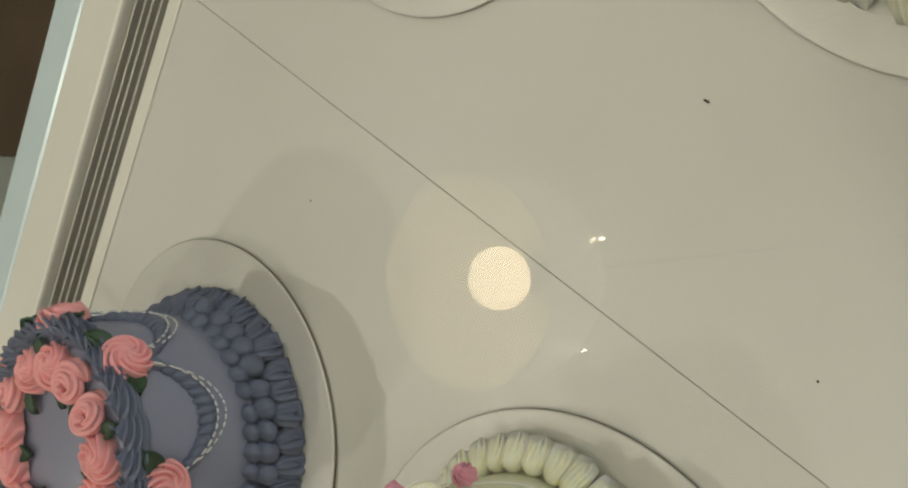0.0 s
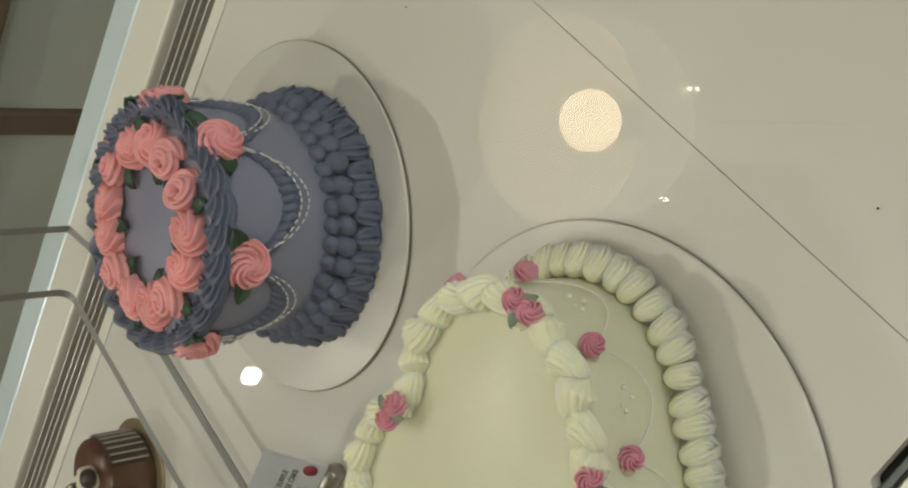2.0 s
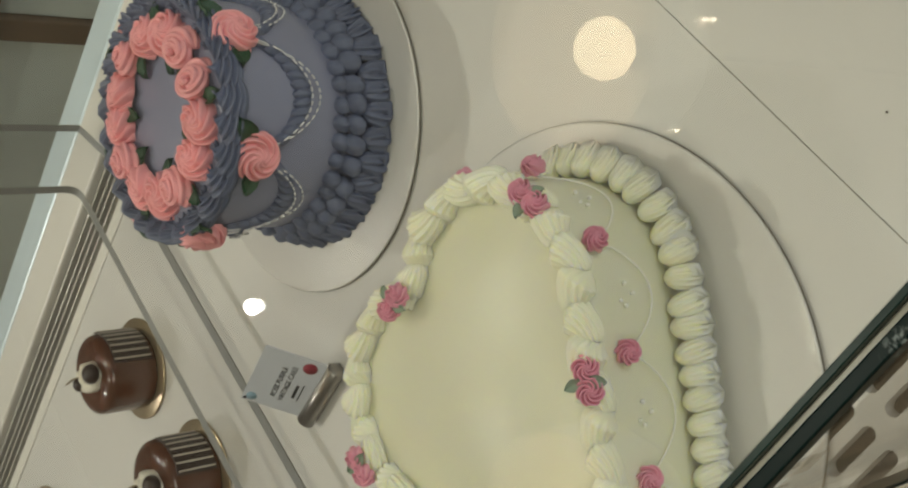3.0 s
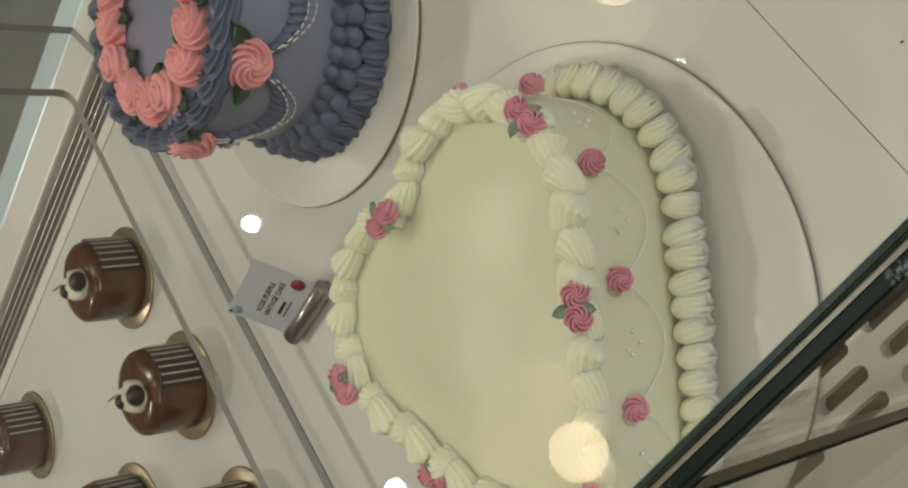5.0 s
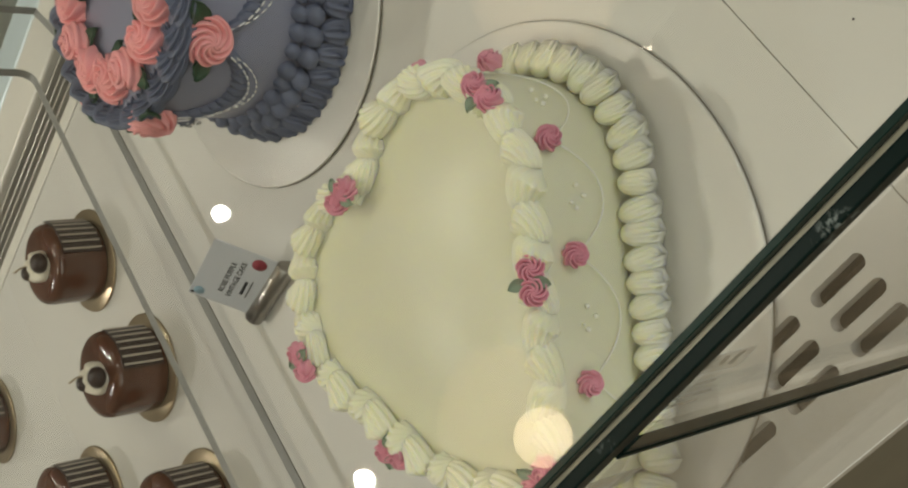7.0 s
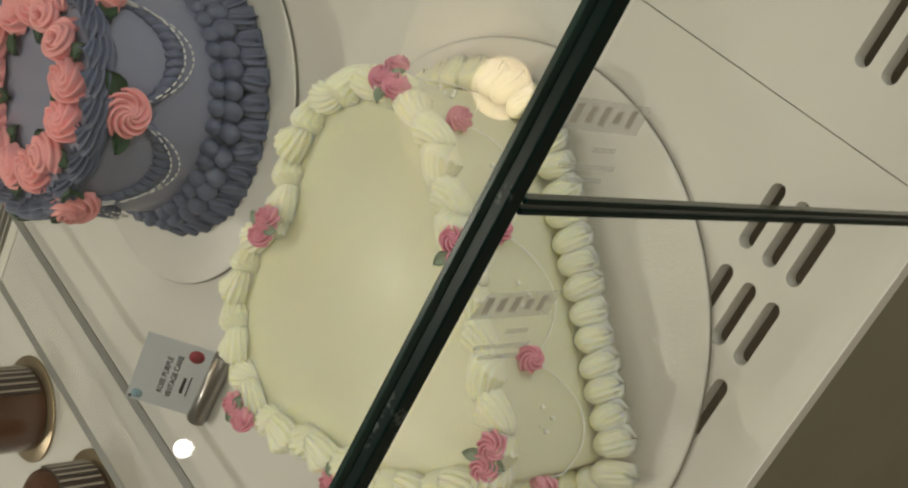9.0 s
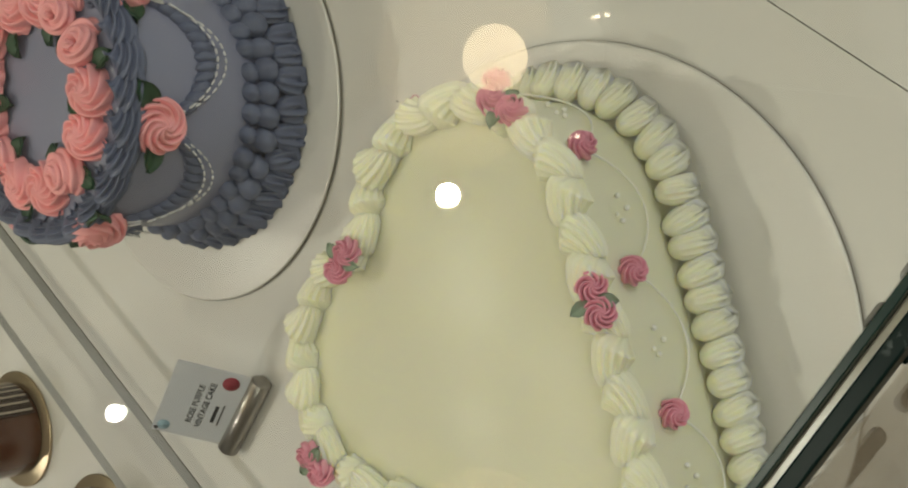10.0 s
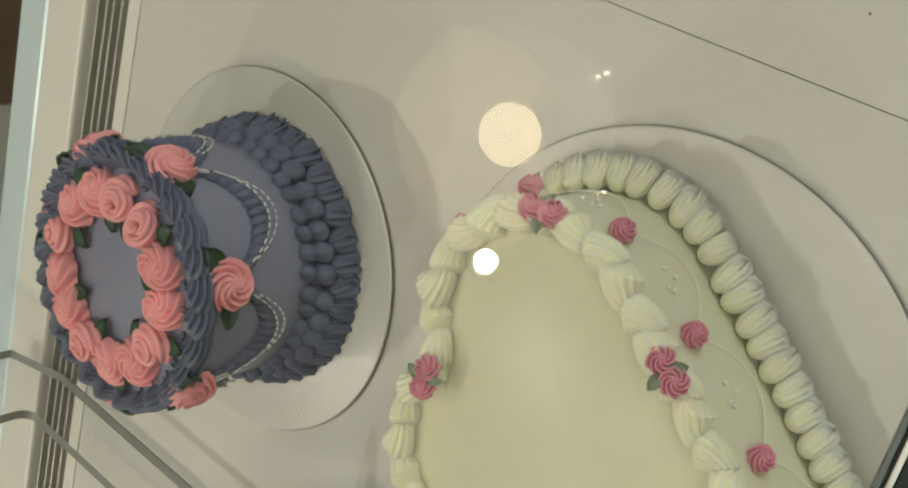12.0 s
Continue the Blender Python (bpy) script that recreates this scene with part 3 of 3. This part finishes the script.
    put("cream_shell", SWIRL[i % 2], heart, basis((p.x + w.x * shift, p.y + w.y * shift, HEART_TOP - 0.0035), (go.x, go.y, 0.04), (w.x * 0.35, w.y * 0.35, 1),
                                                 (0.0232 * grow, 0.0190 * rng.uniform(0.92, 1.08), 0.0180 * grow)))
# round-headed shells with a spiky lip round the foot
pts, ways, length = heart_line(0.0046)
count = 55
for i in range(count):
    p, w = along(pts, ways, (i + 0.5 + rng.uniform(-0.08, 0.08)) / count)
    lean = rng.uniform(-0.22, 0.10)
    side = Vector((w.y, -w.x)) * lean
    start = Vector((p.x, p.y, 0.0102))
    put("base_shell", FAN, heart, basis(start, (w.x * 0.88 + side.x, w.y * 0.88 + side.y, -0.50), (w.x * 0.50 - side.x, w.y * 0.50 - side.y, 0.86),
                                        (0.0152 * rng.uniform(0.92, 1.08), 0.0138 * rng.uniform(0.94, 1.06), 0.0142)))

ROSETTE = rosette("rosette", ROSE, 7, 2.6, 1.25, 18, 8)
LEAF_SMALL = leaf("leaf", LEAF_PALE)


def heart_rose(x, y, z, way, size=0.0145):
    put("rosette", ROSETTE, heart, basis((x - HX, y, z - BOARD_TOP), (rng.random(), rng.random(), 0.3), way, size))


def heart_leaf(x, y, z, way, up=(0, 0, 1), size=0.010):
    put("leaf", LEAF_SMALL, heart, basis((x - HX, y, z - BOARD_TOP), way, up, size))


# rosettes in pairs on the border, with leaves
for x, y, z, dx, dy in ((-0.0830, 0.2270, 0.0880, 0.6, 0.1), (-0.1218, 0.1432, 0.0885, 0.6, -0.4), (-0.1825, 0.0745, 0.0885, 0.1, -0.5), (-0.1925, 0.2642, 0.0915, 0.0, 0.4),
                        (-0.2890, 0.2245, 0.0905, -0.5, 0.1), (-0.2660, 0.1440, 0.0850, -0.5, -0.4)):
    up = (dx, dy, 0.8) if x > -0.185 else (dx * 0.2, dy * 0.2 - 0.25, 0.9)
    side = Vector((-dy, dx, 0)).normalized() * 0.0056
    for s in (1, -1):
        heart_rose(x + s * side.x, y + s * side.y, z + 0.0030, up, (0.0128, 0.0128, 0.0165))
    for s in (1, -1):
        heart_leaf(x + s * 0.002 * dx, y + s * 0.002 * dy, z + 0.0055, (s * dx + 0.3 * dy, s * dy - 0.3 * dx, -0.2 * s), up, 0.0098)
# single rosettes and fine strings on the side
SIDE = []
pts, ways, length = heart_line(0.0024)
for x, y, z in ((-0.0810, 0.2560, 0.065), (-0.0770, 0.1940, 0.070), (-0.1100, 0.1475, 0.0635), (-0.1530, 0.1005, 0.0610), (-0.1920, 0.0640, 0.057),
                (-0.2420, 0.1046, 0.066), (-0.2880, 0.1900, 0.064), (-0.2830, 0.2500, 0.064), (-0.2330, 0.2780, 0.066),
                (-0.1160, 0.2860, 0.0730), (-0.1530, 0.2740, 0.078)):
    k = min(range(len(pts)), key=lambda i: (pts[i] - Vector((x - HX, y))).length)
    SIDE.append((k, z))
    p, w = pts[k], ways[k]
    out = 0.0035 if y > 0.245 and x > -0.16 else 0.0010
    put("rosette", ROSETTE, heart, basis((p.x + w.x * out, p.y + w.y * out, z - BOARD_TOP), (0.2, 0.1, 1), (w.x, w.y, 0.55), (0.0122, 0.0122, 0.0135 + out)))
SIDE.sort()
DOT = ball_mesh("icing_dot", CREAM_LINE, 6, 10)
for (k0, z0), (k1, z1) in zip(SIDE, SIDE[1:] + [(SIDE[0][0] + len(pts), SIDE[0][1])]):
    line = []
    for i in range(15):
        f = i / 14
        k = k0 + (k1 - k0) * f
        a = int(k)
        p = pts[a % 240] + (pts[(a + 1) % 240] - pts[a % 240]) * (k - a)
        line.append((p.x + ways[a % 240].x * 0.0006, p.y + ways[a % 240].y * 0.0006, z0 + (z1 - z0) * f - BOARD_TOP - 0.030 * math.sin(math.pi * f) ** 0.75))
    put("icing_string", tube("icing_string", line, 0.00045, CREAM_LINE), heart)
    k = int((k0 + k1) / 2)
    for da, z in ((-2, 0.0560), (2, 0.0570), (0, 0.0505), (1, 0.0600)):
        p, w = pts[(k + da) % 240], ways[(k + da) % 240]
        put("icing_dot", DOT, heart, basis((p.x, p.y, z - BOARD_TOP), (1, 0, 0), (0, 0, 1), 0.0026 if da != 1 else 0.0019))

# ---- grey-violet round cake ----
PX, PY, PR, PH = -0.2425, 0.4875, 0.0775, 0.1185
violet = thing("round_cake", "tall grey-violet round cake with coral pink roses and silver bead swags", "cake", pose(PX, PY, BOARD_TOP))
put("body", lathe("body", [(PR + 0.001, 0.0), (PR, 0.05), (PR, PH - 0.006), (PR - 0.0015, PH - 0.002), (PR - 0.006, PH)], BLUE, 128), violet, None, "smooth grey-violet icing")
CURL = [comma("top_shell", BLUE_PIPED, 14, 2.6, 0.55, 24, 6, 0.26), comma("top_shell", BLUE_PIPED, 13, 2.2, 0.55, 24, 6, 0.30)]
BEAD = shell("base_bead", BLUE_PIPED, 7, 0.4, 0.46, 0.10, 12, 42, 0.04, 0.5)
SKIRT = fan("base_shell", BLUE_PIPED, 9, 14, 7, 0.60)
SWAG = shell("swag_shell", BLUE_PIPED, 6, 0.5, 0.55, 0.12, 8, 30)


def ring_pose(a, r, z, go, up, size):
    """A pose on the round cake at an angle, with ways given as (outward, round, up)."""
    c, s = math.cos(a), math.sin(a)
    spin = lambda q: (q[0] * c - q[1] * s, q[0] * s + q[1] * c, q[2])
    return basis((r * c, r * s, z), spin(go), spin(up), size)


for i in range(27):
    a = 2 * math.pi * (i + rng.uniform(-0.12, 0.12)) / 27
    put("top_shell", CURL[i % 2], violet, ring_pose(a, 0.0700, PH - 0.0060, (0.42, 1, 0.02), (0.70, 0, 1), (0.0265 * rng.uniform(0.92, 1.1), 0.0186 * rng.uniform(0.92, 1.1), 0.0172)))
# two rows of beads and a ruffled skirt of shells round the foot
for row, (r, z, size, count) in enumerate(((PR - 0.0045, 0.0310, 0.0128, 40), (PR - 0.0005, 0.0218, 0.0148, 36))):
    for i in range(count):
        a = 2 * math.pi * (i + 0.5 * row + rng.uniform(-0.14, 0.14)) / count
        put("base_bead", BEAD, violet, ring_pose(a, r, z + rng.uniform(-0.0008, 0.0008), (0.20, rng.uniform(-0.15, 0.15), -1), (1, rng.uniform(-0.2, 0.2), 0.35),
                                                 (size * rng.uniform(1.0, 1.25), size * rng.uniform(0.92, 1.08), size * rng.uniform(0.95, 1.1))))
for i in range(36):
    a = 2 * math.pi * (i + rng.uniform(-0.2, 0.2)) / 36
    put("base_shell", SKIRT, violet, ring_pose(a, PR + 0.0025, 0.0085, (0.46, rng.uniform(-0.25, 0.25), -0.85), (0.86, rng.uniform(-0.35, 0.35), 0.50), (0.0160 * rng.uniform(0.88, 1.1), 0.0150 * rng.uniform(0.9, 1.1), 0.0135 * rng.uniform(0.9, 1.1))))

PINK_ROSE = rosette("rose", PINK, 8, 2.9, 0.80, 20, 9)
PINK_SWIRL = swirl_rose("rose", PINK)
LEAF_DARK = leaf("leaf", LEAF)
for i in range(13):
    a = 2 * math.pi * (i + rng.uniform(-0.08, 0.08)) / 13
    put("rose", PINK_SWIRL if i % 3 == 0 else PINK_ROSE, violet, ring_pose(a, 0.0525, PH - 0.001, (rng.uniform(-1, 1), rng.uniform(-1, 1), 0), (rng.uniform(0.0, 0.35), rng.uniform(-0.15, 0.15), 1),
                                             (0.0298 * rng.uniform(0.94, 1.1), 0.0275 * rng.uniform(0.94, 1.08), 0.0350)))
for i in range(13):
    a = 2 * math.pi * (i + 0.5 + rng.uniform(-0.2, 0.2)) / 13
    inner = i % 2 == 0
    put("leaf", LEAF_DARK, violet, ring_pose(a, 0.046 if inner else 0.058, PH + 0.002, (-1 if inner else 1, rng.uniform(-0.4, 0.4), 0.15), (0, 0, 1), 0.0165))
SIDE_ROSES = [(-12.0, 0.1065), (-68.5, 0.1000), (-122.5, 0.1075), (-174.0, 0.1050), (-225.0, 0.1050), (-273.0, 0.1060), (-322.0, 0.1085)]
for i, (turn, rose_z) in enumerate(SIDE_ROSES):
    a = math.radians(turn)
    put("rose", PINK_ROSE, violet, ring_pose(a, PR + 0.0008, rose_z - 0.001, (0, 0.4, 1), (1, 0, 0.12), (0.0305, 0.0305, 0.0310)))
    put("leaf", LEAF_DARK, violet, ring_pose(a + 0.105, PR + 0.002, rose_z + 0.003, (0.22, 0.8, 0.6), (1, -0.2, 0), 0.0205))
    put("leaf", LEAF_DARK, violet, ring_pose(a - 0.110, PR + 0.002, rose_z, (0.22, -0.85, 0.1), (1, 0.2, 0), 0.0180))
    b = math.radians(SIDE_ROSES[i + 1][0] if i < 6 else SIDE_ROSES[0][0] - 360.0)
    beads = 13
    for k in range(beads):
        f = (k + 0.7) / (beads + 0.4)
        q, z = a + (b - a) * f, 0.0975 - 0.0345 * math.sin(math.pi * f) ** 0.65
        slope = -0.0330 * 0.8 * math.pi * math.cos(math.pi * f)
        put("swag_shell", SWAG, violet, ring_pose(q, PR - 0.002, z, (0.1, 0.35 * slope * 20, -1), (1, 0, 0), (0.0150, 0.0078, 0.0085)))
    for drop, lift in ((0.0, 0.0042), (0.0075, 0.0022)):
        line = []
        for k in range(17):
            f = k / 16
            q, z = a + (b - a) * (0.06 + 0.88 * f), 0.0945 - drop * math.sin(math.pi * f) ** 0.5 - 0.0360 * math.sin(math.pi * f) ** 0.65
            r = PR + lift + 0.0018
            line.append((r * math.cos(q), r * math.sin(q), z))
        put("bead_string", dashed("bead_string", line, 0.00075, SILVER), violet, None, "fine string of silver beads")


# ---- low glass divider ----
def divider():
    inner = [(0.668 - 0.012 + 0.012 * math.sin(a), 0.050 + 0.012 - 0.012 * math.cos(a)) for a in [math.pi / 2 * k / 8 for k in range(9)]]
    outline = [(0.030, 0.0005), (0.700, 0.0005), (0.752, 0.018), (0.752, 0.232), (0.668, 0.232)] + list(reversed(inner)) + [(0.030, 0.050)]
    ob = put("glass_divider", prism("glass_divider", outline, 0.0080, [ACRYLIC, ACRYLIC_EDGE], "x"), None, pose(-0.4720, 0, 0.0))
    # dark strip added to draw the line that refraction makes along the foot
    put("foot_strip", box_mesh("foot_strip", (-0.0047, 0.030, 0.0001), (0.0047, 0.698, 0.0004), TRACK), ob, None, "dark line drawn for the refraction at the glass foot")
    return tagged(ob, "low clear glass divider standing across the white deck", "divider")


divider()


# ---- price card in its steel holder ----
def price_card():
    root = thing("price_card", "grey-white price card leaning in a steel roll holder", "price tag", pose(-0.3905, 0.3490, 0.0, 0, 0, -1))
    put("holder", lathe("holder", [(0.0055, 0), (0.0068, 0.001), (0.0068, 0.059), (0.0055, 0.060)], STEEL, 32), root, pose(-0.029, -0.0015, 0.0070, 0, 90, 0), "brushed steel roll holder")
    put("holder_foot", box_mesh("holder_foot", (-0.028, -0.006, 0.0002), (0.030, 0.005, 0.003), STEEL, 0.001), root)
    card = put("card", box_mesh("card", (-0.0295, -0.0005, 0.0), (0.0295, 0.0005, 0.0470), CARD, 0.0002), root, pose(0.0025, 0.0020, 0.0115, -36, -3, 0))
    dot = lambda name, x, z, r, mat, label: put(name, lathe(name, [(r, 0), (r, 0.0001)], mat, 24), card, pose(x, -0.0006, z, 90, 0, 0), label)
    dot("red_dot", 0.0210, 0.0105, 0.0054, INK_RED, "round dark red mark")
    dot("blue_dot", -0.0235, 0.0405, 0.0040, INK_BLUE, "small pale blue mark")
    dot("black_dot", -0.0270, 0.0445, 0.0014, INK, "")
    for text, x, z, size in (("ROSE PURPLE", -0.0010, 0.0250, 0.0054), ("VINTAGE CAKE", -0.0005, 0.0185, 0.0054)):
        data = bpy.data.curves.new("lettering", "FONT")
        data.body, data.size, data.align_x, data.extrude, data.offset = text, size, "CENTER", 0.00003, 0.00012
        data.materials.append(INK)
        ob = put("lettering", data, card, pose(x, -0.0006, z, 90, 0, 0))
    put("print_bar", box_mesh("print_bar", (-0.0130, -0.0007, 0.0115), (0.0010, -0.0006, 0.0138), INK), card)
    put("print_bar", box_mesh("print_bar", (-0.0145, -0.0007, 0.0082), (0.0030, -0.0006, 0.0092), INK), card)
    return root


price_card()


# ---- chocolate entremets ----
def chocolate_cake():
    root = thing("chocolate_cake", "small glazed chocolate cake with striped plaque on a gold board", "cake", None, "chocolate cakes")
    put("gold_board", lathe("gold_board", [(0.0415, 0.0002), (0.0425, 0.0008), (0.0425, 0.0022), (0.0418, 0.0028)], GOLD, 64), root, None, "round gold board")
    put("body", lathe("body", [(0.0325, 0.0030), (0.0330, 0.006), (0.0330, 0.046), (0.0318, 0.0515), (0.0285, 0.0548), (0.0230, 0.0560)], CHOC, 64), root)
    verts, faces = [], []
    a0, a1, n = math.radians(-32), math.radians(42), 16
    for i in range(n + 1):
        a = a0 + (a1 - a0) * i / n
        for r, z in ((0.0332, 0.008), (0.0348, 0.008), (0.0348, 0.049), (0.0332, 0.049)):
            verts.append((r * math.cos(a), r * math.sin(a), z))
    for i in range(n):
        for k in range(4):
            faces.append((4 * i + k, 4 * i + (k + 1) % 4, 4 * i + 4 + (k + 1) % 4, 4 * i + 4 + k))
    faces += [(3, 2, 1, 0), (4 * n, 4 * n + 1, 4 * n + 2, 4 * n + 3)]
    plaque = put("plaque", mesh_of("plaque", verts, faces, CHOC_DARK, False), root, None, "dark chocolate plaque with pale stripes")
    for i in range(7):
        a = a0 + (a1 - a0) * (i + 0.5) / 7
        put("stripe", box_mesh("stripe", (0.0346, -0.0008, 0.009), (0.0353, 0.0008, 0.048), STRIPE, 0.0002), plaque, pose(0, 0, 0, 0, 0, math.degrees(a)))
    blob = rosette("cream_dollop", WHIP, 6, 1.2, 0.34, 10, 7)
    put("cream_dollop", blob, root, basis((0.000, -0.002, 0.0555), (0.6, -0.5, 0), (0, 0, 1), (0.036, 0.026, 0.030)), "whipped cream dollop")
    ball = ball_mesh("chocolate_ball", CHOC_DARK, 10, 18)
    put("chocolate_ball", ball, root, basis((0.0110, -0.0090, 0.0640), (1, 0, 0), (0, 0, 1), 0.0165))
    put("chocolate_ball", ball, root, basis((-0.0120, 0.0030, 0.0630), (1, 0, 0), (0, 0, 1), 0.0120))
    put("gold_leaf", tube("gold_leaf", [(-0.004, 0.004, 0.060), (-0.010, 0.008, 0.068), (-0.013, 0.006, 0.075)], 0.0009, GOLD, 5), root)
    return root


first = chocolate_cake()
PLACES = [(-0.5900, 0.5520, 6), (-0.5800, 0.4230, 2), (-0.8780, 0.5800, 4), (-0.7430, 0.3980, 8), (-0.5880, 0.2900, 0)]
first.matrix_basis = pose(PLACES[0][0], PLACES[0][1], 0, 0, 0, PLACES[0][2]) @ Matrix.Diagonal((1.09, 1.09, 0.88, 1))
for x, y, turn in PLACES[1:]:
    copy_thing(first, pose(x, y, 0, 0, 0, turn))

# ---- white cakes on the far boards ----
for x, y, r in ((0.2050, 0.5000, 0.080), (0.3200, 0.2200, 0.112)):
    root = thing("white_cake", "plain white iced round cake on a silver board", "cake", pose(x, y, BOARD_TOP), "white cakes")
    put("body", lathe("body", [(r, 0), (r, 0.075), (r - 0.005, 0.080)], CREAM_LINE, 96), root)
    for i in range(26):
        a = 2 * math.pi * i / 26
        put("base_shell", FAN, root, ring_pose(a, r, 0.010, (0.7, 0, -0.7), (0.75, 0, 0.7), (0.024, 0.021, 0.017)))

# ---- crumbs on the deck ----
CRUMB = ball_mesh("crumb", CHOC_DARK, 5, 7)
for x, y, sx, sy in ((-0.062, 0.480, 0.0016, 0.0013), (0.038, 0.149, 0.0013, 0.0012), (0.120, 0.261, 0.0014, 0.0040), (-0.155, 0.352, 0.0008, 0.0008)):
    tagged(put("crumb", CRUMB, None, pose(x, y, 0.0004) @ Matrix.Diagonal((sx, sy, 0.0010, 1))), "tiny dark crumb on the white deck", "crumb", "crumbs")

# ---- the shop round the case ----
FLOOR_Z = -0.85
tagged(put("floor", box_mesh("floor", (-4, -3, FLOOR_Z - 0.05), (4, 5, FLOOR_Z), FLOOR)), "brown shop floor", "floor", kind="structure")
tagged(put("ceiling", box_mesh("ceiling", (-4, -3, 2.24), (4, 5, 2.29), PLASTER)), "white plaster ceiling", "ceiling", kind="structure")
for name, lo, hi in (("wall_north", (-4, 5, FLOOR_Z), (4, 5.1, 2.24)), ("wall_south", (-4, -3.1, FLOOR_Z), (4, -3, 2.24)),
                     ("wall_west", (-4.1, -3, FLOOR_Z), (-4, 5, 2.24))):
    tagged(put(name, box_mesh(name, lo, hi, PLASTER)), "plain white plaster wall", "wall", kind="structure")
# the opening and window are invented to give the cool side fill a place
rim, hole = [(-3, FLOOR_Z), (5, FLOOR_Z), (5, 2.24), (-3, 2.24)], [(-1.8, 0.0), (0.6, 0.0), (0.6, 1.6), (-1.8, 1.6)]
wall_verts = [(x, *p) for x in (4.0, 4.1) for p in rim + hole]
wall_faces = []
for k in range(4):
    q = (k + 1) % 4
    wall_faces += [(k, q, 4 + q, 4 + k), (8 + k, 12 + k, 12 + q, 8 + q), (k, 8 + k, 8 + q, q), (4 + k, 4 + q, 12 + q, 12 + k)]
tagged(put("wall_east", mesh_of("wall_east", wall_verts, wall_faces, PLASTER, False)), "white plaster wall with an opening for the added window", "wall", kind="structure")
window = thing("window_1", "unseen window added to hold the cool side fill", "window", pose(4.05, -0.6, 0.8), "", "structure")
for name, lo, hi in (("window_frame", (-0.03, -1.199, -0.799), (0.03, -1.15, 0.799)), ("window_frame", (-0.03, 1.15, -0.799), (0.03, 1.199, 0.799)),
                     ("window_frame", (-0.03, -1.149, -0.799), (0.03, 1.149, -0.75)), ("window_frame", (-0.03, -1.149, 0.75), (0.03, 1.149, 0.799))):
    put(name, box_mesh(name, lo, hi, FRAME, 0.004), window)
put("pane", box_mesh("pane", (-0.004, -1.149, -0.749), (0.004, 1.149, 0.749), GLASS), window).visible_shadow = False


def back_counter():
    """The staff side's counter: grey-green panels between brown wooden posts."""
    root = thing("back_counter", "grey-green panelled counter with brown wooden posts", "counter", pose(0, 1.25, FLOOR_Z))
    for x in (-2.6, -1.625, -0.705, 0.215, 1.135):
        put("post", box_mesh("post", (x - 0.018, -0.012, 0.001), (x + 0.018, 0.03, 0.745), WOOD, 0.003), root, None, "brown wooden post")
        wide = 0.234 if x == -0.705 else 0.882
        put("panel", box_mesh("panel", (x + 0.019, 0.0, 0.08), (x + 0.019 + wide, 0.02, 0.74), COUNTER, 0.002), root)
        if x == -0.705:
            put("cupboard_door", box_mesh("cupboard_door", (x + 0.255, -0.004, 0.08), (x + 0.901, 0.02, 0.74), WOOD, 0.003), root, None, "dark brown wooden cupboard door")
    put("worktop", box_mesh("worktop", (-2.7, -0.03, 0.746), (2.05, 0.55, 0.785), WOOD, 0.004), root)
    put("plinth", box_mesh("plinth", (-2.6, 0.02, 0.0), (2.03, 0.50, 0.079), BRASS), root)


back_counter()


def pendant_lamp(x, y, z):
    root = thing("pendant_lamp", "hanging lamp with white dome shade and glowing bulb", "lamp", pose(x, y, z), "pendant lamps")
    put("bulb", ball_mesh("bulb", BULB, 16, 32), root, pose(0, 0, 0) @ Matrix.Diagonal((0.070, 0.070, 0.066, 1)), "glowing warm globe bulb")
    put("socket", lathe("socket", [(0.018, 0.030), (0.020, 0.034), (0.020, 0.090), (0.016, 0.095)], BRASS, 24), root)
    put("shade", lathe("shade", [(0.118, -0.058), (0.117, -0.02), (0.112, 0.03), (0.095, 0.062), (0.050, 0.085), (0.016, 0.10), (0.015, 0.097), (0.048, 0.081), (0.092, 0.058),
                                 (0.109, 0.028), (0.114, -0.02), (0.115, -0.058)], SHADE, 64, False), root)
    # pairs of glowing discs stand in for lamp highlights on the glossy shade
    for dx, dy, dz in ((0.092, -0.070, 0.026), (0.100, -0.082, 0.020), (-0.036, -0.094, 0.055), (-0.028, -0.106, 0.048)):
        put("led_dot", lathe("led_dot", [(0.0022, -0.002), (0.0022, 0.002)], SPOT, 10), root, pose(dx, dy, dz))
    put("cord", lathe("cord", [(0.003, 0.10), (0.003, 2.24 - z)], BRASS, 10), root)
    return root


pendant_lamp(-0.270, 0.650, 1.012)
pendant_lamp(-0.690, 0.315, 1.018)


def spot_lamp(x, y, z=2.228):
    root = thing("ceiling_spot", "small round recessed ceiling spot, lit", "lamp", pose(x, y, z), "ceiling spots")
    put("housing", lathe("housing", [(0.040, 0.020), (0.040, 0.022)], SHADE, 24), root)
    put("trim_ring", lathe("trim_ring", [(0.041, 0.004), (0.041, -0.006), (0.052, -0.004), (0.052, 0.006)], SHADE, 32, False), root)


# fittings for every spot, the two added ones included
for x, y, watts in SPOTS:
    spot_lamp(x, y)
